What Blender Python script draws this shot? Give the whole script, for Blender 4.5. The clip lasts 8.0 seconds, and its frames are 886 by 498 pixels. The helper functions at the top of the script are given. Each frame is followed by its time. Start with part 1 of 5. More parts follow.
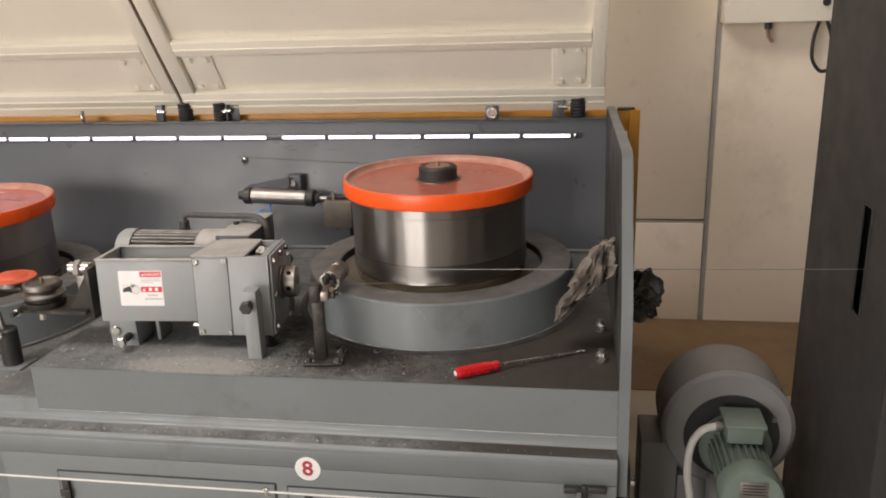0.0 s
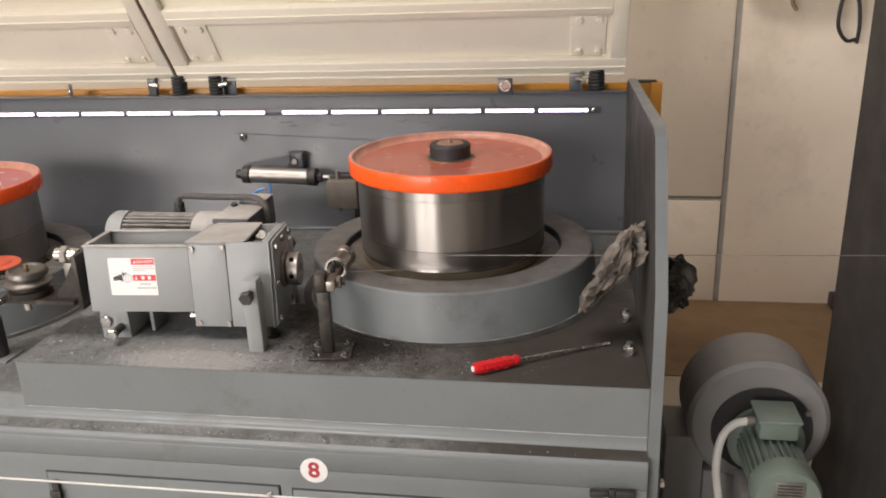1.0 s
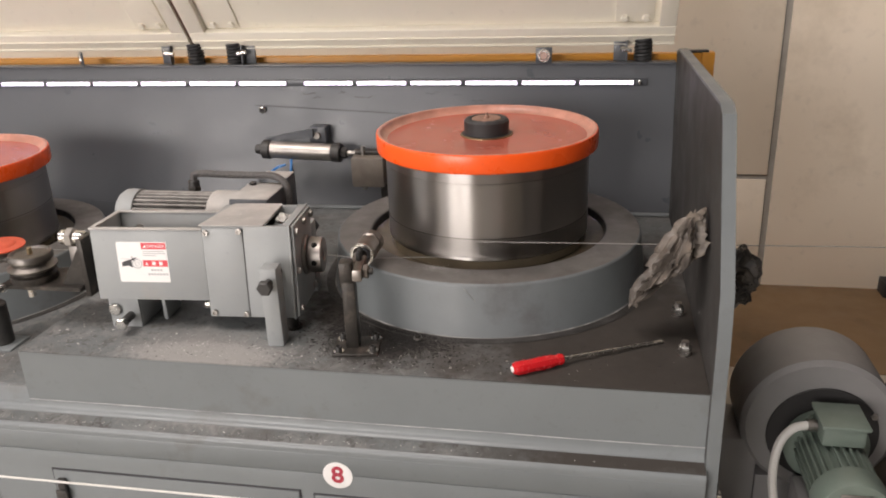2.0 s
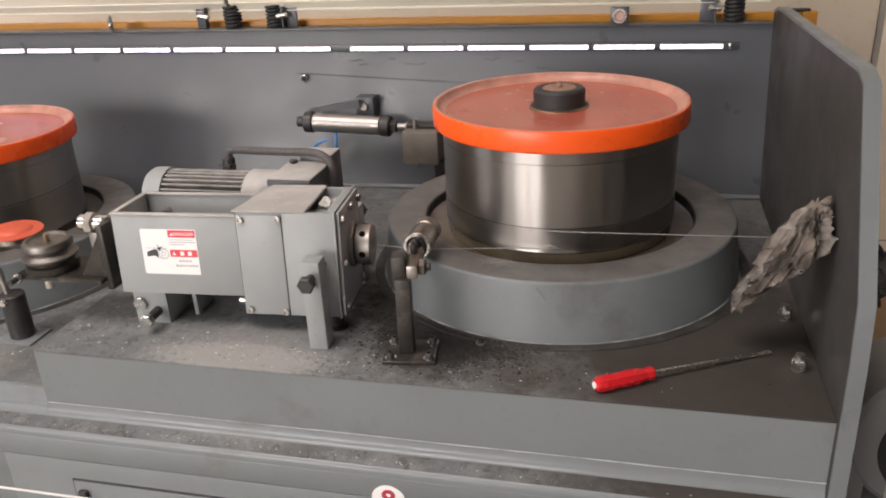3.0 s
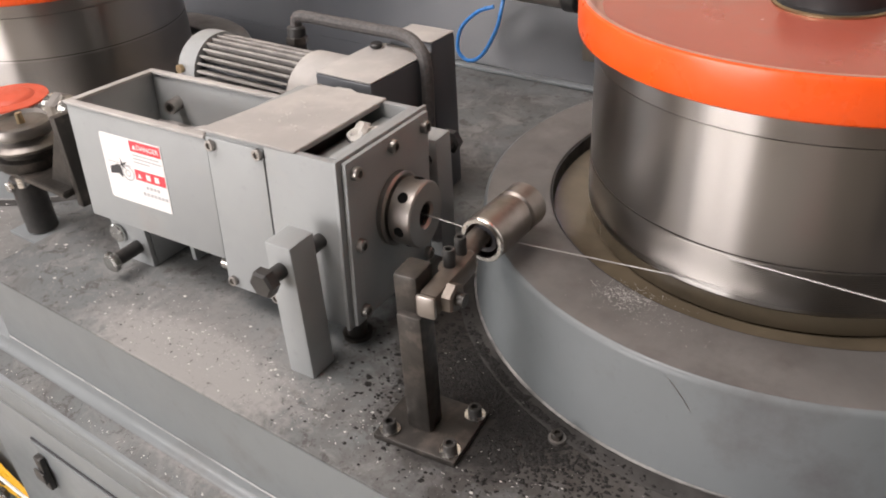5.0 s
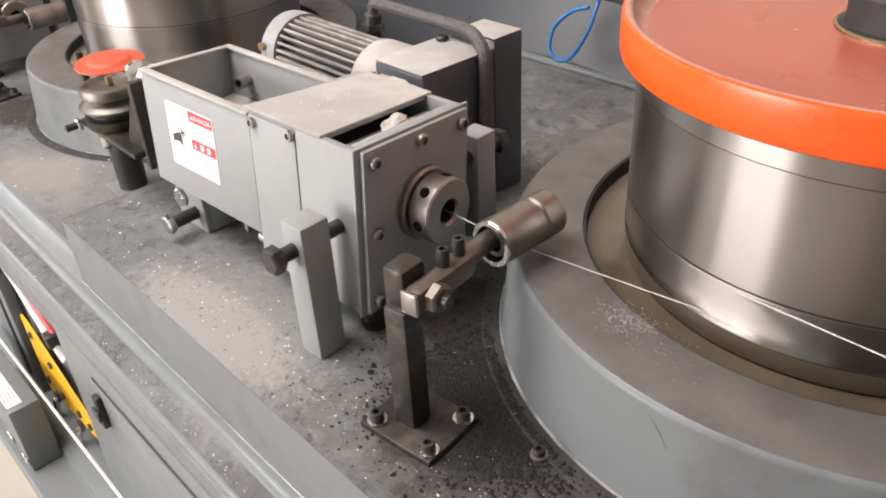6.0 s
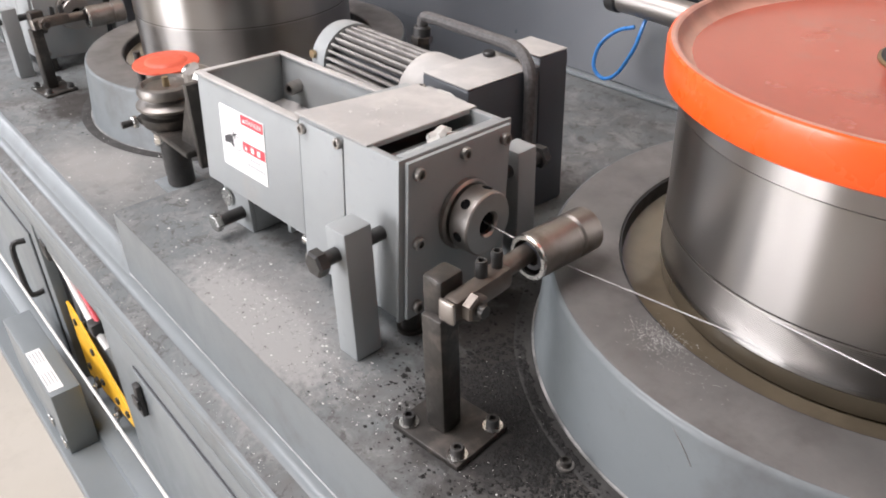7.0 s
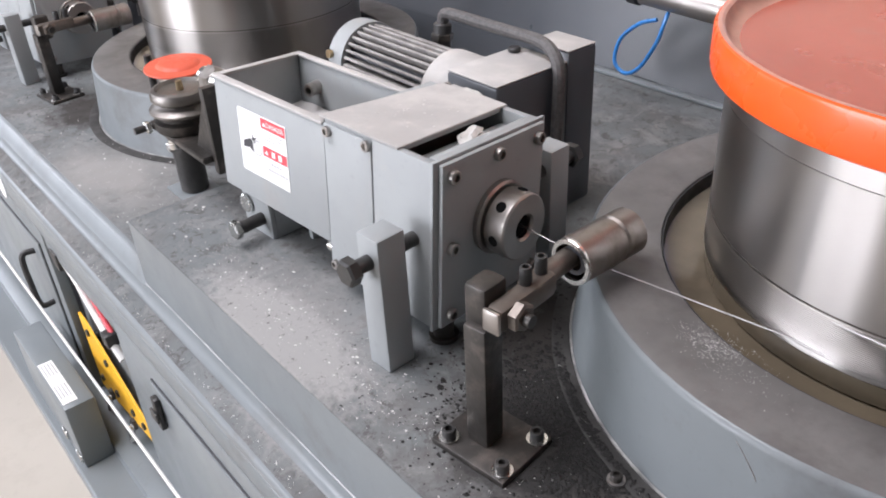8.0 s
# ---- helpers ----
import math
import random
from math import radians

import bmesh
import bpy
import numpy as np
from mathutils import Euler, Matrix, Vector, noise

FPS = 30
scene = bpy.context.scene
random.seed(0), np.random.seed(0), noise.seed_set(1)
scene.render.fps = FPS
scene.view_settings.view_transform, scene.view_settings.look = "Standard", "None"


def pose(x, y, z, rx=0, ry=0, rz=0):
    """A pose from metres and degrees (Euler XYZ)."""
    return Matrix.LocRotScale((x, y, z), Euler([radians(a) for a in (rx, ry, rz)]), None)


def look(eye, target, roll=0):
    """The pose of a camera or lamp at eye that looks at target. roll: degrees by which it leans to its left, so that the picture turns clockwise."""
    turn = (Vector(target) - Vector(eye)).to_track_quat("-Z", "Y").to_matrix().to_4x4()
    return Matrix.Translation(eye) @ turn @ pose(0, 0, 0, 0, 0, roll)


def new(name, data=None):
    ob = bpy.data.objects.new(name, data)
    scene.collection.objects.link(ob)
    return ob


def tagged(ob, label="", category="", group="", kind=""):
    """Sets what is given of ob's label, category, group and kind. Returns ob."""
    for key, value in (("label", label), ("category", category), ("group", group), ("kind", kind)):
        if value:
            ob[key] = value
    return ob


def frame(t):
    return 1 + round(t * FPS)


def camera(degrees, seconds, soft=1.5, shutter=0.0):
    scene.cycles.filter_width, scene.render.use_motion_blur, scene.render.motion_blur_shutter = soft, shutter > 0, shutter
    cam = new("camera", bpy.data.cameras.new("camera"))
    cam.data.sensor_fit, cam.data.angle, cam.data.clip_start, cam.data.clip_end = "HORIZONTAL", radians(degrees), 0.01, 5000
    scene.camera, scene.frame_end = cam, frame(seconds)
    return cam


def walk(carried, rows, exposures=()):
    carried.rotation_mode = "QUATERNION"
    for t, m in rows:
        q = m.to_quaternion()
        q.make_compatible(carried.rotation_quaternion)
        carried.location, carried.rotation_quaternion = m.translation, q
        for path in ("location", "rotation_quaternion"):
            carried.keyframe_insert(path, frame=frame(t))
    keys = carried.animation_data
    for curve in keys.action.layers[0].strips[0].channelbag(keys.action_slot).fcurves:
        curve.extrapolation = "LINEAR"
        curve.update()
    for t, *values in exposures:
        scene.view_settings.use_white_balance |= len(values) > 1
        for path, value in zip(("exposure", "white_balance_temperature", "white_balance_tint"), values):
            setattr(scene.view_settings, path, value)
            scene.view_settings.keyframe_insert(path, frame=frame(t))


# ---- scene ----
cam = camera(57.1, 8.0, 1.9)
METRES, EYE, TILT, LEAN, TURN = 1.9, 1.6, 0.0, 0.0, 8.7
PATH = [
    (0, (0.027, 0.095, 1.615), (-0.285, 1.975, 1.01), -2.0),
    (0.5, (-0.008, 0.176, 1.611), (-0.308, 2.046, 0.967), -2.0),
    (1, (-0.045, 0.261, 1.595), (-0.352, 2.121, 0.927), -2.1),
    (1.5, (-0.076, 0.333, 1.578), (-0.401, 2.182, 0.887), -2.2),
    (2.8, (-0.2, 0.662, 1.529), (-0.625, 2.448, 0.736), -2.5),
    (3, (-0.223, 0.711, 1.511), (-0.675, 2.489, 0.713), -2.9),
    (3.5, (-0.256, 0.962, 1.483), (-0.869, 2.679, 0.66), -4.6),
    (4, (-0.263, 1.216, 1.43), (-1.048, 2.821, 0.533), -4.8),
    (4.5, (-0.274, 1.419, 1.378), (-1.16, 2.91, 0.383), -3.4),
    (4.7, (-0.254, 1.508, 1.352), (-1.192, 2.933, 0.31), -3.5),
    (5.8, (-0.108, 1.726, 1.329), (-1.338, 2.86, 0.234), -4.0),
    (6, (-0.097, 1.726, 1.333), (-1.361, 2.831, 0.246), -3.4),
    (6.5, (-0.086, 1.708, 1.344), (-1.391, 2.784, 0.275), -2.1),
    (7, (-0.084, 1.705, 1.353), (-1.408, 2.757, 0.284), -2.0),
    (7.5, (-0.096, 1.715, 1.349), (-1.435, 2.745, 0.281), -2.5),
    (8, (-0.147, 1.699, 1.338), (-1.471, 2.746, 0.266), -3.2),
]
walk(cam, [(t, look(eye, target, roll)) for t, eye, target, roll in PATH], [(0, -0.58, 7250, 16), (1.0, -0.38, 7180, 16.5), (1.5, -0.38, 7150, 17), (3.0, -0.42, 7080, 18), (3.5, -0.26, 7000, 18), (4.5, -0.25, 6950, 18), (6.0, 0.18, 6990, 17), (7.0, 0.16, 6470, 16), (8, 0.12, 6170, 17)])

# ---- world and light ----
FLOOR = -0.25
world = bpy.data.worlds.new("world")
scene.world = world
world.use_nodes = True
wn = world.node_tree
sky = wn.nodes.new("ShaderNodeTexSky")
sky.sky_type, sky.sun_disc = "NISHITA", False
sky.sun_elevation, sky.sun_rotation = radians(42), radians(200)
wn.links.new(sky.outputs[0], wn.nodes["Background"].inputs[0])
wn.nodes["Background"].inputs[1].default_value = 0.05


def area(name, eye, target, sx, sy, power, colour=(1, 1, 1)):
    data = bpy.data.lights.new(name, "AREA")
    data.shape, data.size, data.size_y, data.energy, data.color = "RECTANGLE", sx, sy, power, colour
    ob = new(name, data)
    ob.matrix_world = look(eye, target)
    return ob


# daylight lamps in assumed, unseen openings: gate behind the walk, windows, roof lights, gable
area("assumed_gate_light", (-4.0, -5.9, 2.0), (-0.8, 2.6, 0.9), 3.8, 3.4, 800, (0.97, 0.99, 1.0))
area("assumed_window_light", (1.55, -5.9, 2.7), (-0.6, 2.6, 0.9), 3.1, 2.2, 30, (1.0, 0.99, 0.97))
area("assumed_window_light", (-7.5, -5.9, 2.7), (-0.8, 2.6, 0.8), 2.2, 2.2, 130, (0.97, 0.99, 1.0))
area("assumed_roof_light", (-2.9, 0.3, 5.9), (-2.9, 0.5, 0.0), 4.6, 2.2, 440, (1.0, 0.98, 0.96))
area("assumed_gable_light", (-8.9, -0.6, 2.6), (-1.5, 2.4, 0.7), 3.0, 2.4, 115, (0.95, 0.98, 1.0))


# ---- materials ----
def mat(name, colour, rough=0.5, metal=0.0, var=0.12, scale=6.0, bump=0.0, bscale=60.0, dirt=None, dirt_amount=0.0, dirt_scale=3.0, spec=0.5, randomise=0.0, aniso=0.0, coat=0.0):
    """Procedural surface: two scales of colour variation, optional dirt patches and fine relief."""
    m = bpy.data.materials.new(name)
    m.use_nodes = True
    nt = m.node_tree
    b = nt.nodes["Principled BSDF"]
    L = nt.links.new
    co = nt.nodes.new("ShaderNodeTexCoord").outputs["Object"]

    def noisetex(s, detail=4.0, r=0.55):
        n = nt.nodes.new("ShaderNodeTexNoise")
        n.inputs["Scale"].default_value, n.inputs["Detail"].default_value, n.inputs["Roughness"].default_value = s, detail, r
        L(co, n.inputs["Vector"])
        return n.outputs["Fac"]

    def mapped(sock, a, c, lo, hi):
        r = nt.nodes.new("ShaderNodeMapRange")
        r.inputs[1].default_value, r.inputs[2].default_value, r.inputs[3].default_value, r.inputs[4].default_value = a, c, lo, hi
        L(sock, r.inputs[0])
        return r.outputs[0]

    def mixc(f, a, c):
        x = nt.nodes.new("ShaderNodeMix")
        x.data_type = "RGBA"
        for sock, v in ((x.inputs["Factor"], f), (x.inputs["A"], a), (x.inputs["B"], c)):
            if isinstance(v, (tuple, float)):
                sock.default_value = v if isinstance(v, float) else (*v, 1)
            else:
                L(v, sock)
        return x.outputs["Result"]

    lo, hi = tuple(c * (1 - var) for c in colour), tuple(min(1.0, c * (1 + var)) for c in colour)
    col = mixc(mapped(noisetex(scale), 0.3, 0.7, 0, 1), lo, hi)
    fine = noisetex(scale * 14, 3)
    col = mixc(mapped(fine, 0.62, 0.75, 0, 0.25), col, tuple(c * 0.7 for c in colour))
    if dirt:
        col = mixc(mapped(noisetex(dirt_scale, 6, 0.65), 0.62 - 0.3 * dirt_amount, 0.78 - 0.2 * dirt_amount, 0, 0.85), col, dirt)
    if randomise:
        info = nt.nodes.new("ShaderNodeObjectInfo")
        col = mixc(mapped(info.outputs["Random"], 0, 1, 0, randomise), col, tuple(c * 0.6 for c in colour))
    L(col, b.inputs["Base Color"])
    L(mapped(noisetex(scale * 2.5), 0.3, 0.7, max(0.02, rough * 0.8), min(1, rough * 1.2)), b.inputs["Roughness"])
    b.inputs["Metallic"].default_value = metal
    b.inputs["Specular IOR Level"].default_value = spec
    if coat:
        b.inputs["Coat Weight"].default_value, b.inputs["Coat Roughness"].default_value = coat, 0.15
    if bump:
        bp = nt.nodes.new("ShaderNodeBump")
        bp.inputs["Strength"].default_value, bp.inputs["Distance"].default_value = bump, 0.002
        L(noisetex(bscale, 4), bp.inputs["Height"])
        L(bp.outputs[0], b.inputs["Normal"])
    return m


def emit(name, colour, strength):
    m = mat(name, colour, 0.4)
    b = m.node_tree.nodes["Principled BSDF"]
    b.inputs["Emission Color"].default_value, b.inputs["Emission Strength"].default_value = (*colour, 1), strength
    return m


PAINT = mat("grey_green_paint", (0.180, 0.199, 0.206), 0.35, var=0.06, scale=4, bump=0.025, bscale=180, dirt=(0.14, 0.14, 0.135), dirt_amount=0.1, dirt_scale=5)
PANEL = mat("grey_panel_paint", (0.080, 0.087, 0.097), 0.34, var=0.06, scale=3, bump=0.04, bscale=120, dirt=(0.086, 0.091, 0.098), dirt_amount=0.25, dirt_scale=2.5)
# darker version of the panel paint: side plate's shade, with grime mottling
SHADED_PANEL = mat("shaded_panel_paint", (0.056, 0.054, 0.052), 0.5, var=0.14, scale=3, bump=0.06, bscale=120, dirt=(0.045, 0.04, 0.036), dirt_amount=0.5, dirt_scale=2.5, spec=0.15)
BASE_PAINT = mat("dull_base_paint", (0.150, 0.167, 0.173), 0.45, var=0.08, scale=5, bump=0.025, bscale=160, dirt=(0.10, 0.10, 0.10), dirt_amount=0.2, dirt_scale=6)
FIN = mat("dusty_fin_paint", (0.30, 0.285, 0.27), 0.7, var=0.3, scale=30)
DUSTY = mat("dusty_grey_paint", (0.42, 0.405, 0.39), 0.7, var=0.1, scale=9, bump=0.15, bscale=220, dirt=(0.52, 0.50, 0.47), dirt_amount=0.5, dirt_scale=9)
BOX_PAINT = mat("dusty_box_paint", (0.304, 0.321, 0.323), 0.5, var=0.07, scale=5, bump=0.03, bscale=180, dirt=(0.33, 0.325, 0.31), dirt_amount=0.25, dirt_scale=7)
BASE_TOP = mat("rubbed_grey_paint", (0.138, 0.133, 0.126), 0.5, var=0.22, scale=9, bump=0.12, bscale=150, dirt=(0.075, 0.067, 0.062), dirt_amount=0.45, dirt_scale=8)
# pale paint for the highlight drawn along the gutter bend
EDGE = mat("bend_highlight_pale", (0.40, 0.405, 0.405), 0.4, var=0.3, scale=18, dirt=(0.17, 0.18, 0.187), dirt_amount=0.55, dirt_scale=8)
BEAD = mat("chipped_pale_edge", (0.20, 0.20, 0.195), 0.6, var=0.35, scale=30, dirt=(0.55, 0.54, 0.52), dirt_amount=0.5, dirt_scale=14)
CREAM = mat("cream_enamel", (0.90, 0.85, 0.73), 0.4, var=0.03, scale=2, bump=0.01, bscale=90)
CREAM_WALL = mat("cream_wall_panel", (0.94, 0.83, 0.69), 0.6, var=0.04, scale=1.2, bump=0.02, bscale=40, dirt=(0.72, 0.62, 0.49), dirt_amount=0.2, dirt_scale=1.5)
JOINT = mat("wall_joint_grey", (0.36, 0.34, 0.31), 0.6, var=0.15, scale=12)
ORANGE_BEAM = mat("amber_beam_paint", (0.62, 0.27, 0.03), 0.45, var=0.08, scale=6)
ORANGE = mat("orange_red_enamel", (0.95, 0.105, 0.012), 0.3, var=0.05, scale=5, bump=0.03, bscale=80)
ORANGE_DISH = mat("dusty_orange_red_enamel", (0.43, 0.105, 0.07), 0.24, var=0.06, scale=6, bump=0.03, bscale=90, dirt=(0.38, 0.13, 0.095), dirt_amount=0.3, dirt_scale=8)
RIM_WORN = mat("worn_rim_paint", (0.50, 0.24, 0.18), 0.35, var=0.2, scale=20)
BLACK = mat("black_oxide", (0.03, 0.029, 0.028), 0.45, var=0.2, scale=30, bump=0.1, bscale=200, dirt=(0.07, 0.062, 0.055), dirt_amount=0.3, dirt_scale=25)
GREASY = mat("greasy_dark_steel", (0.040, 0.036, 0.032), 0.42, metal=0.35, var=0.25, scale=25, bump=0.2, bscale=160, dirt=(0.12, 0.10, 0.085), dirt_amount=0.35, dirt_scale=22)
ARM = mat("rusty_worn_steel", (0.15, 0.128, 0.11), 0.42, metal=0.6, var=0.3, scale=25, bump=0.1, bscale=160, dirt=(0.07, 0.055, 0.045), dirt_amount=0.4, dirt_scale=25)
CABLE = mat("braided_grey_cable", (0.085, 0.08, 0.078), 0.6, var=0.35, scale=140, bump=0.5, bscale=260)
RUBBER = mat("black_rubber", (0.025, 0.025, 0.026), 0.6, var=0.15, scale=20)
STEEL = mat("turned_steel", (0.40, 0.37, 0.345), 0.42, metal=1.0, var=0.06, scale=8)
ROLLER = mat("scuffed_roller_steel", (0.29, 0.265, 0.245), 0.42, metal=1.0, var=0.12, scale=14, bump=0.06, bscale=220, dirt=(0.20, 0.17, 0.145), dirt_amount=0.4, dirt_scale=18)
DULL_STEEL = mat("dull_steel", (0.36, 0.34, 0.32), 0.42, metal=1.0, var=0.2, scale=30, bump=0.1, bscale=200)
PULLEY = mat("dull_dark_steel", (0.21, 0.195, 0.18), 0.45, metal=1.0, var=0.2, scale=20)
BRIGHT = mat("zinc_plated_steel", (0.68, 0.67, 0.64), 0.25, metal=1.0, var=0.1, scale=30)
WIRE = mat("drawn_steel_wire", (0.34, 0.33, 0.32), 0.48, metal=1.0, var=0.1, scale=200)
BRASS = mat("brass", (0.40, 0.31, 0.19), 0.35, metal=1.0, var=0.15, scale=40)
COPPERY = mat("copper_fitting", (0.36, 0.21, 0.16), 0.55, metal=0.5, var=0.15, scale=60)
TAN = mat("wet_tan_lining", (0.120, 0.098, 0.068), 0.16, var=0.15, scale=9, dirt=(0.085, 0.07, 0.05), dirt_amount=0.4, dirt_scale=7)
SEAL = mat("brown_seal", (0.10, 0.055, 0.03), 0.6, var=0.2, scale=10)
BROWN = mat("brown_brake_block", (0.14, 0.12, 0.10), 0.6, var=0.2, scale=18, bump=0.2, bscale=120)
RED = mat("red_plastic", (0.60, 0.015, 0.02), 0.25, var=0.05, scale=30, coat=0.3)
RED_CAP = mat("red_cap_paint", (0.64, 0.10, 0.05), 0.5, var=0.08, scale=30)
WHITE = mat("white_label", (0.82, 0.81, 0.80), 0.45, var=0.02, scale=30)
LABEL_RED = mat("label_red", (0.72, 0.06, 0.08), 0.45, var=0.03, scale=30)
NUMERAL = mat("dark_red_print", (0.42, 0.035, 0.06), 0.5, var=0.05, scale=30)
LABEL_GREY = mat("label_print_grey", (0.45, 0.45, 0.46), 0.5, var=0.05, scale=30)
# near-black that paints the shade in holes and behind the wire slot
HOLE_SHADE = mat("hole_shade_black", (0.004, 0.004, 0.004), 0.9, spec=0.1)
INK = mat("label_black", (0.04, 0.04, 0.045), 0.5)
WHITE_HOSE = mat("white_conduit", (0.70, 0.69, 0.66), 0.4, var=0.05, scale=30)
BLUE = mat("blue_air_hose", (0.03, 0.20, 0.55), 0.3, var=0.08, scale=30)
GREEN = mat("motor_green_paint", (0.17, 0.215, 0.185), 0.42, var=0.1, scale=12, bump=0.06, bscale=120)
FAN_GREY = mat("blower_grey_paint", (0.245, 0.24, 0.24), 0.5, var=0.07, scale=6, bump=0.05, bscale=90)
CABINET = mat("cabinet_grey_paint", (0.038, 0.037, 0.037), 0.55, spec=0.3, var=0.06, scale=3, bump=0.04, bscale=90)
YELLOW = mat("yellow_paint", (0.85, 0.47, 0.03), 0.4, var=0.08, scale=20)
CONCRETE = mat("concrete_floor", (0.43, 0.395, 0.34), 0.7, var=0.1, scale=1.5, bump=0.15, bscale=30, dirt=(0.33, 0.295, 0.245), dirt_amount=0.3, dirt_scale=2)
BROWN_FLOOR = mat("brown_floor_shade", (0.23, 0.145, 0.075), 0.55, var=0.12, scale=2.5, bump=0.05, bscale=60, dirt=(0.13, 0.085, 0.05), dirt_amount=0.3, dirt_scale=2.2)
# tone of the unseen walls, kept dark for the drum's reflections
HALL = mat("hall_wall_paint", (0.15, 0.146, 0.136), 0.8, var=0.06, scale=0.6)
ROOF = mat("roof_sheet", (0.25, 0.25, 0.26), 0.7, var=0.06, scale=0.8)
DUST = mat("soap_flakes", (0.55, 0.54, 0.51), 0.8, var=0.1, scale=60)
CRUMB = mat("black_crumbs", (0.016, 0.015, 0.014), 0.75, spec=0.3, var=0.3, scale=90)
FILM = mat("crumpled_plastic_film", (0.105, 0.09, 0.077), 0.4, var=0.6, scale=22, bump=0.5, bscale=55, dirt=(0.25, 0.21, 0.17), dirt_amount=0.38, dirt_scale=9)
FILM_DARK = mat("black_plastic_film", (0.035, 0.032, 0.03), 0.3, var=0.5, scale=16, bump=0.3, bscale=60, dirt=(0.15, 0.13, 0.11), dirt_amount=0.25, dirt_scale=14)
LED = emit("led_white", (0.80, 0.72, 1.0), 6.5)


def deck_material():
    """Grey deck paint under grime: dark grease round the roller stands, pale soap dust by the die boxes, shade painted
    over the right end.
    """
    m = mat("grimy_deck_paint", (0.136, 0.146, 0.147), 0.66, var=0.16, scale=7, bump=0.25, bscale=130, dirt=(0.115, 0.108, 0.102), dirt_amount=0.55, dirt_scale=6, spec=0.3)
    nt = m.node_tree
    L = nt.links.new
    b = nt.nodes["Principled BSDF"]
    base = b.inputs["Base Color"].links[0].from_socket
    co = nt.nodes.new("ShaderNodeTexCoord").outputs["Object"]

    def blob(cx, cy, r, sx=1.0, sharp=0.35, s=16.0):
        sub = nt.nodes.new("ShaderNodeVectorMath")
        sub.operation = "SUBTRACT"
        sub.inputs[1].default_value = (cx, cy, 0)
        L(co, sub.inputs[0])
        mul = nt.nodes.new("ShaderNodeVectorMath")
        mul.operation = "MULTIPLY"
        mul.inputs[1].default_value = (1 / sx, 1, 0)
        L(sub.outputs[0], mul.inputs[0])
        ln = nt.nodes.new("ShaderNodeVectorMath")
        ln.operation = "LENGTH"
        L(mul.outputs[0], ln.inputs[0])
        n = nt.nodes.new("ShaderNodeTexNoise")
        n.inputs["Scale"].default_value, n.inputs["Detail"].default_value, n.inputs["Roughness"].default_value = s, 8, 0.7
        L(co, n.inputs["Vector"])
        r1 = nt.nodes.new("ShaderNodeMapRange")
        r1.inputs[1].default_value, r1.inputs[2].default_value, r1.inputs[3].default_value, r1.inputs[4].default_value = r, 0, 0, 1
        L(ln.outputs["Value"], r1.inputs[0])
        add = nt.nodes.new("ShaderNodeMath")
        add.operation = "ADD"
        L(r1.outputs[0], add.inputs[0])
        L(n.outputs["Fac"], add.inputs[1])
        r2 = nt.nodes.new("ShaderNodeMapRange")
        r2.inputs[1].default_value, r2.inputs[2].default_value = 0.75, 0.75 + sharp
        L(add.outputs[0], r2.inputs[0])
        mask = nt.nodes.new("ShaderNodeMath")
        mask.operation = "MULTIPLY"
        L(r2.outputs[0], mask.inputs[0])
        edge = nt.nodes.new("ShaderNodeMapRange")
        edge.inputs[1].default_value, edge.inputs[2].default_value, edge.inputs[3].default_value, edge.inputs[4].default_value = r * 1.3, r * 0.6, 0, 1
        L(ln.outputs["Value"], edge.inputs[0])
        L(edge.outputs[0], mask.inputs[1])
        return mask.outputs[0]

    def patch(s0, d, r0, lo, hi, top, colour):
        n = nt.nodes.new("ShaderNodeTexNoise")
        n.inputs["Scale"].default_value, n.inputs["Detail"].default_value, n.inputs["Roughness"].default_value, n.inputs["Distortion"].default_value = s0, d, r0, 0.6
        L(co, n.inputs["Vector"])
        r = nt.nodes.new("ShaderNodeMapRange")
        r.inputs[1].default_value, r.inputs[2].default_value, r.inputs[4].default_value = lo, hi, top
        L(n.outputs["Fac"], r.inputs[0])
        return r.outputs[0], colour

    col = base
    for mask, colour in (
        patch(13, 10, 0.74, 0.50, 0.62, 0.85, (0.205, 0.207, 0.202, 1)),
        patch(34, 8, 0.75, 0.55, 0.61, 0.8, (0.07, 0.067, 0.063, 1)),
        patch(22, 10, 0.8, 0.58, 0.62, 0.8, (0.085, 0.083, 0.08, 1)),
        patch(60, 6, 0.7, 0.63, 0.72, 0.7, (0.28, 0.28, 0.27, 1)),
        (blob(-1.07, 2.13, 0.17, 1.9, 0.55, 34), (0.215, 0.211, 0.205, 1)),
        (blob(-1.05, 2.10, 0.10, 3.2, 0.30, 60), (0.28, 0.274, 0.264, 1)),
        patch(95, 5, 0.75, 0.60, 0.66, 0.75, (0.055, 0.052, 0.05, 1)),
        (blob(-2.0, 2.18, 0.26, 1.6, 0.6, 10), (0.25, 0.245, 0.235, 1)),
        (blob(-0.61, 2.29, 0.32, 0.85, 0.25, 26), (0.058, 0.055, 0.052, 1)),
        (blob(-0.64, 2.28, 0.22, 0.85, 0.18, 45), (0.018, 0.017, 0.016, 1)),
        (blob(-0.74, 2.42, 0.3, 0.7, 0.3, 24), (0.035, 0.031, 0.028, 1)),
        (blob(-2.45, 2.3, 0.2, 1.0, 0.3, 24), (0.04, 0.036, 0.033, 1)),
        # broad dark blob: shade of the bed's right end put into the colour
        (blob(0.0, 2.30, 0.85, 1.0, 0.4, 9), (0.050, 0.044, 0.039, 1)),
    ):
        x = nt.nodes.new("ShaderNodeMix")
        x.data_type = "RGBA"
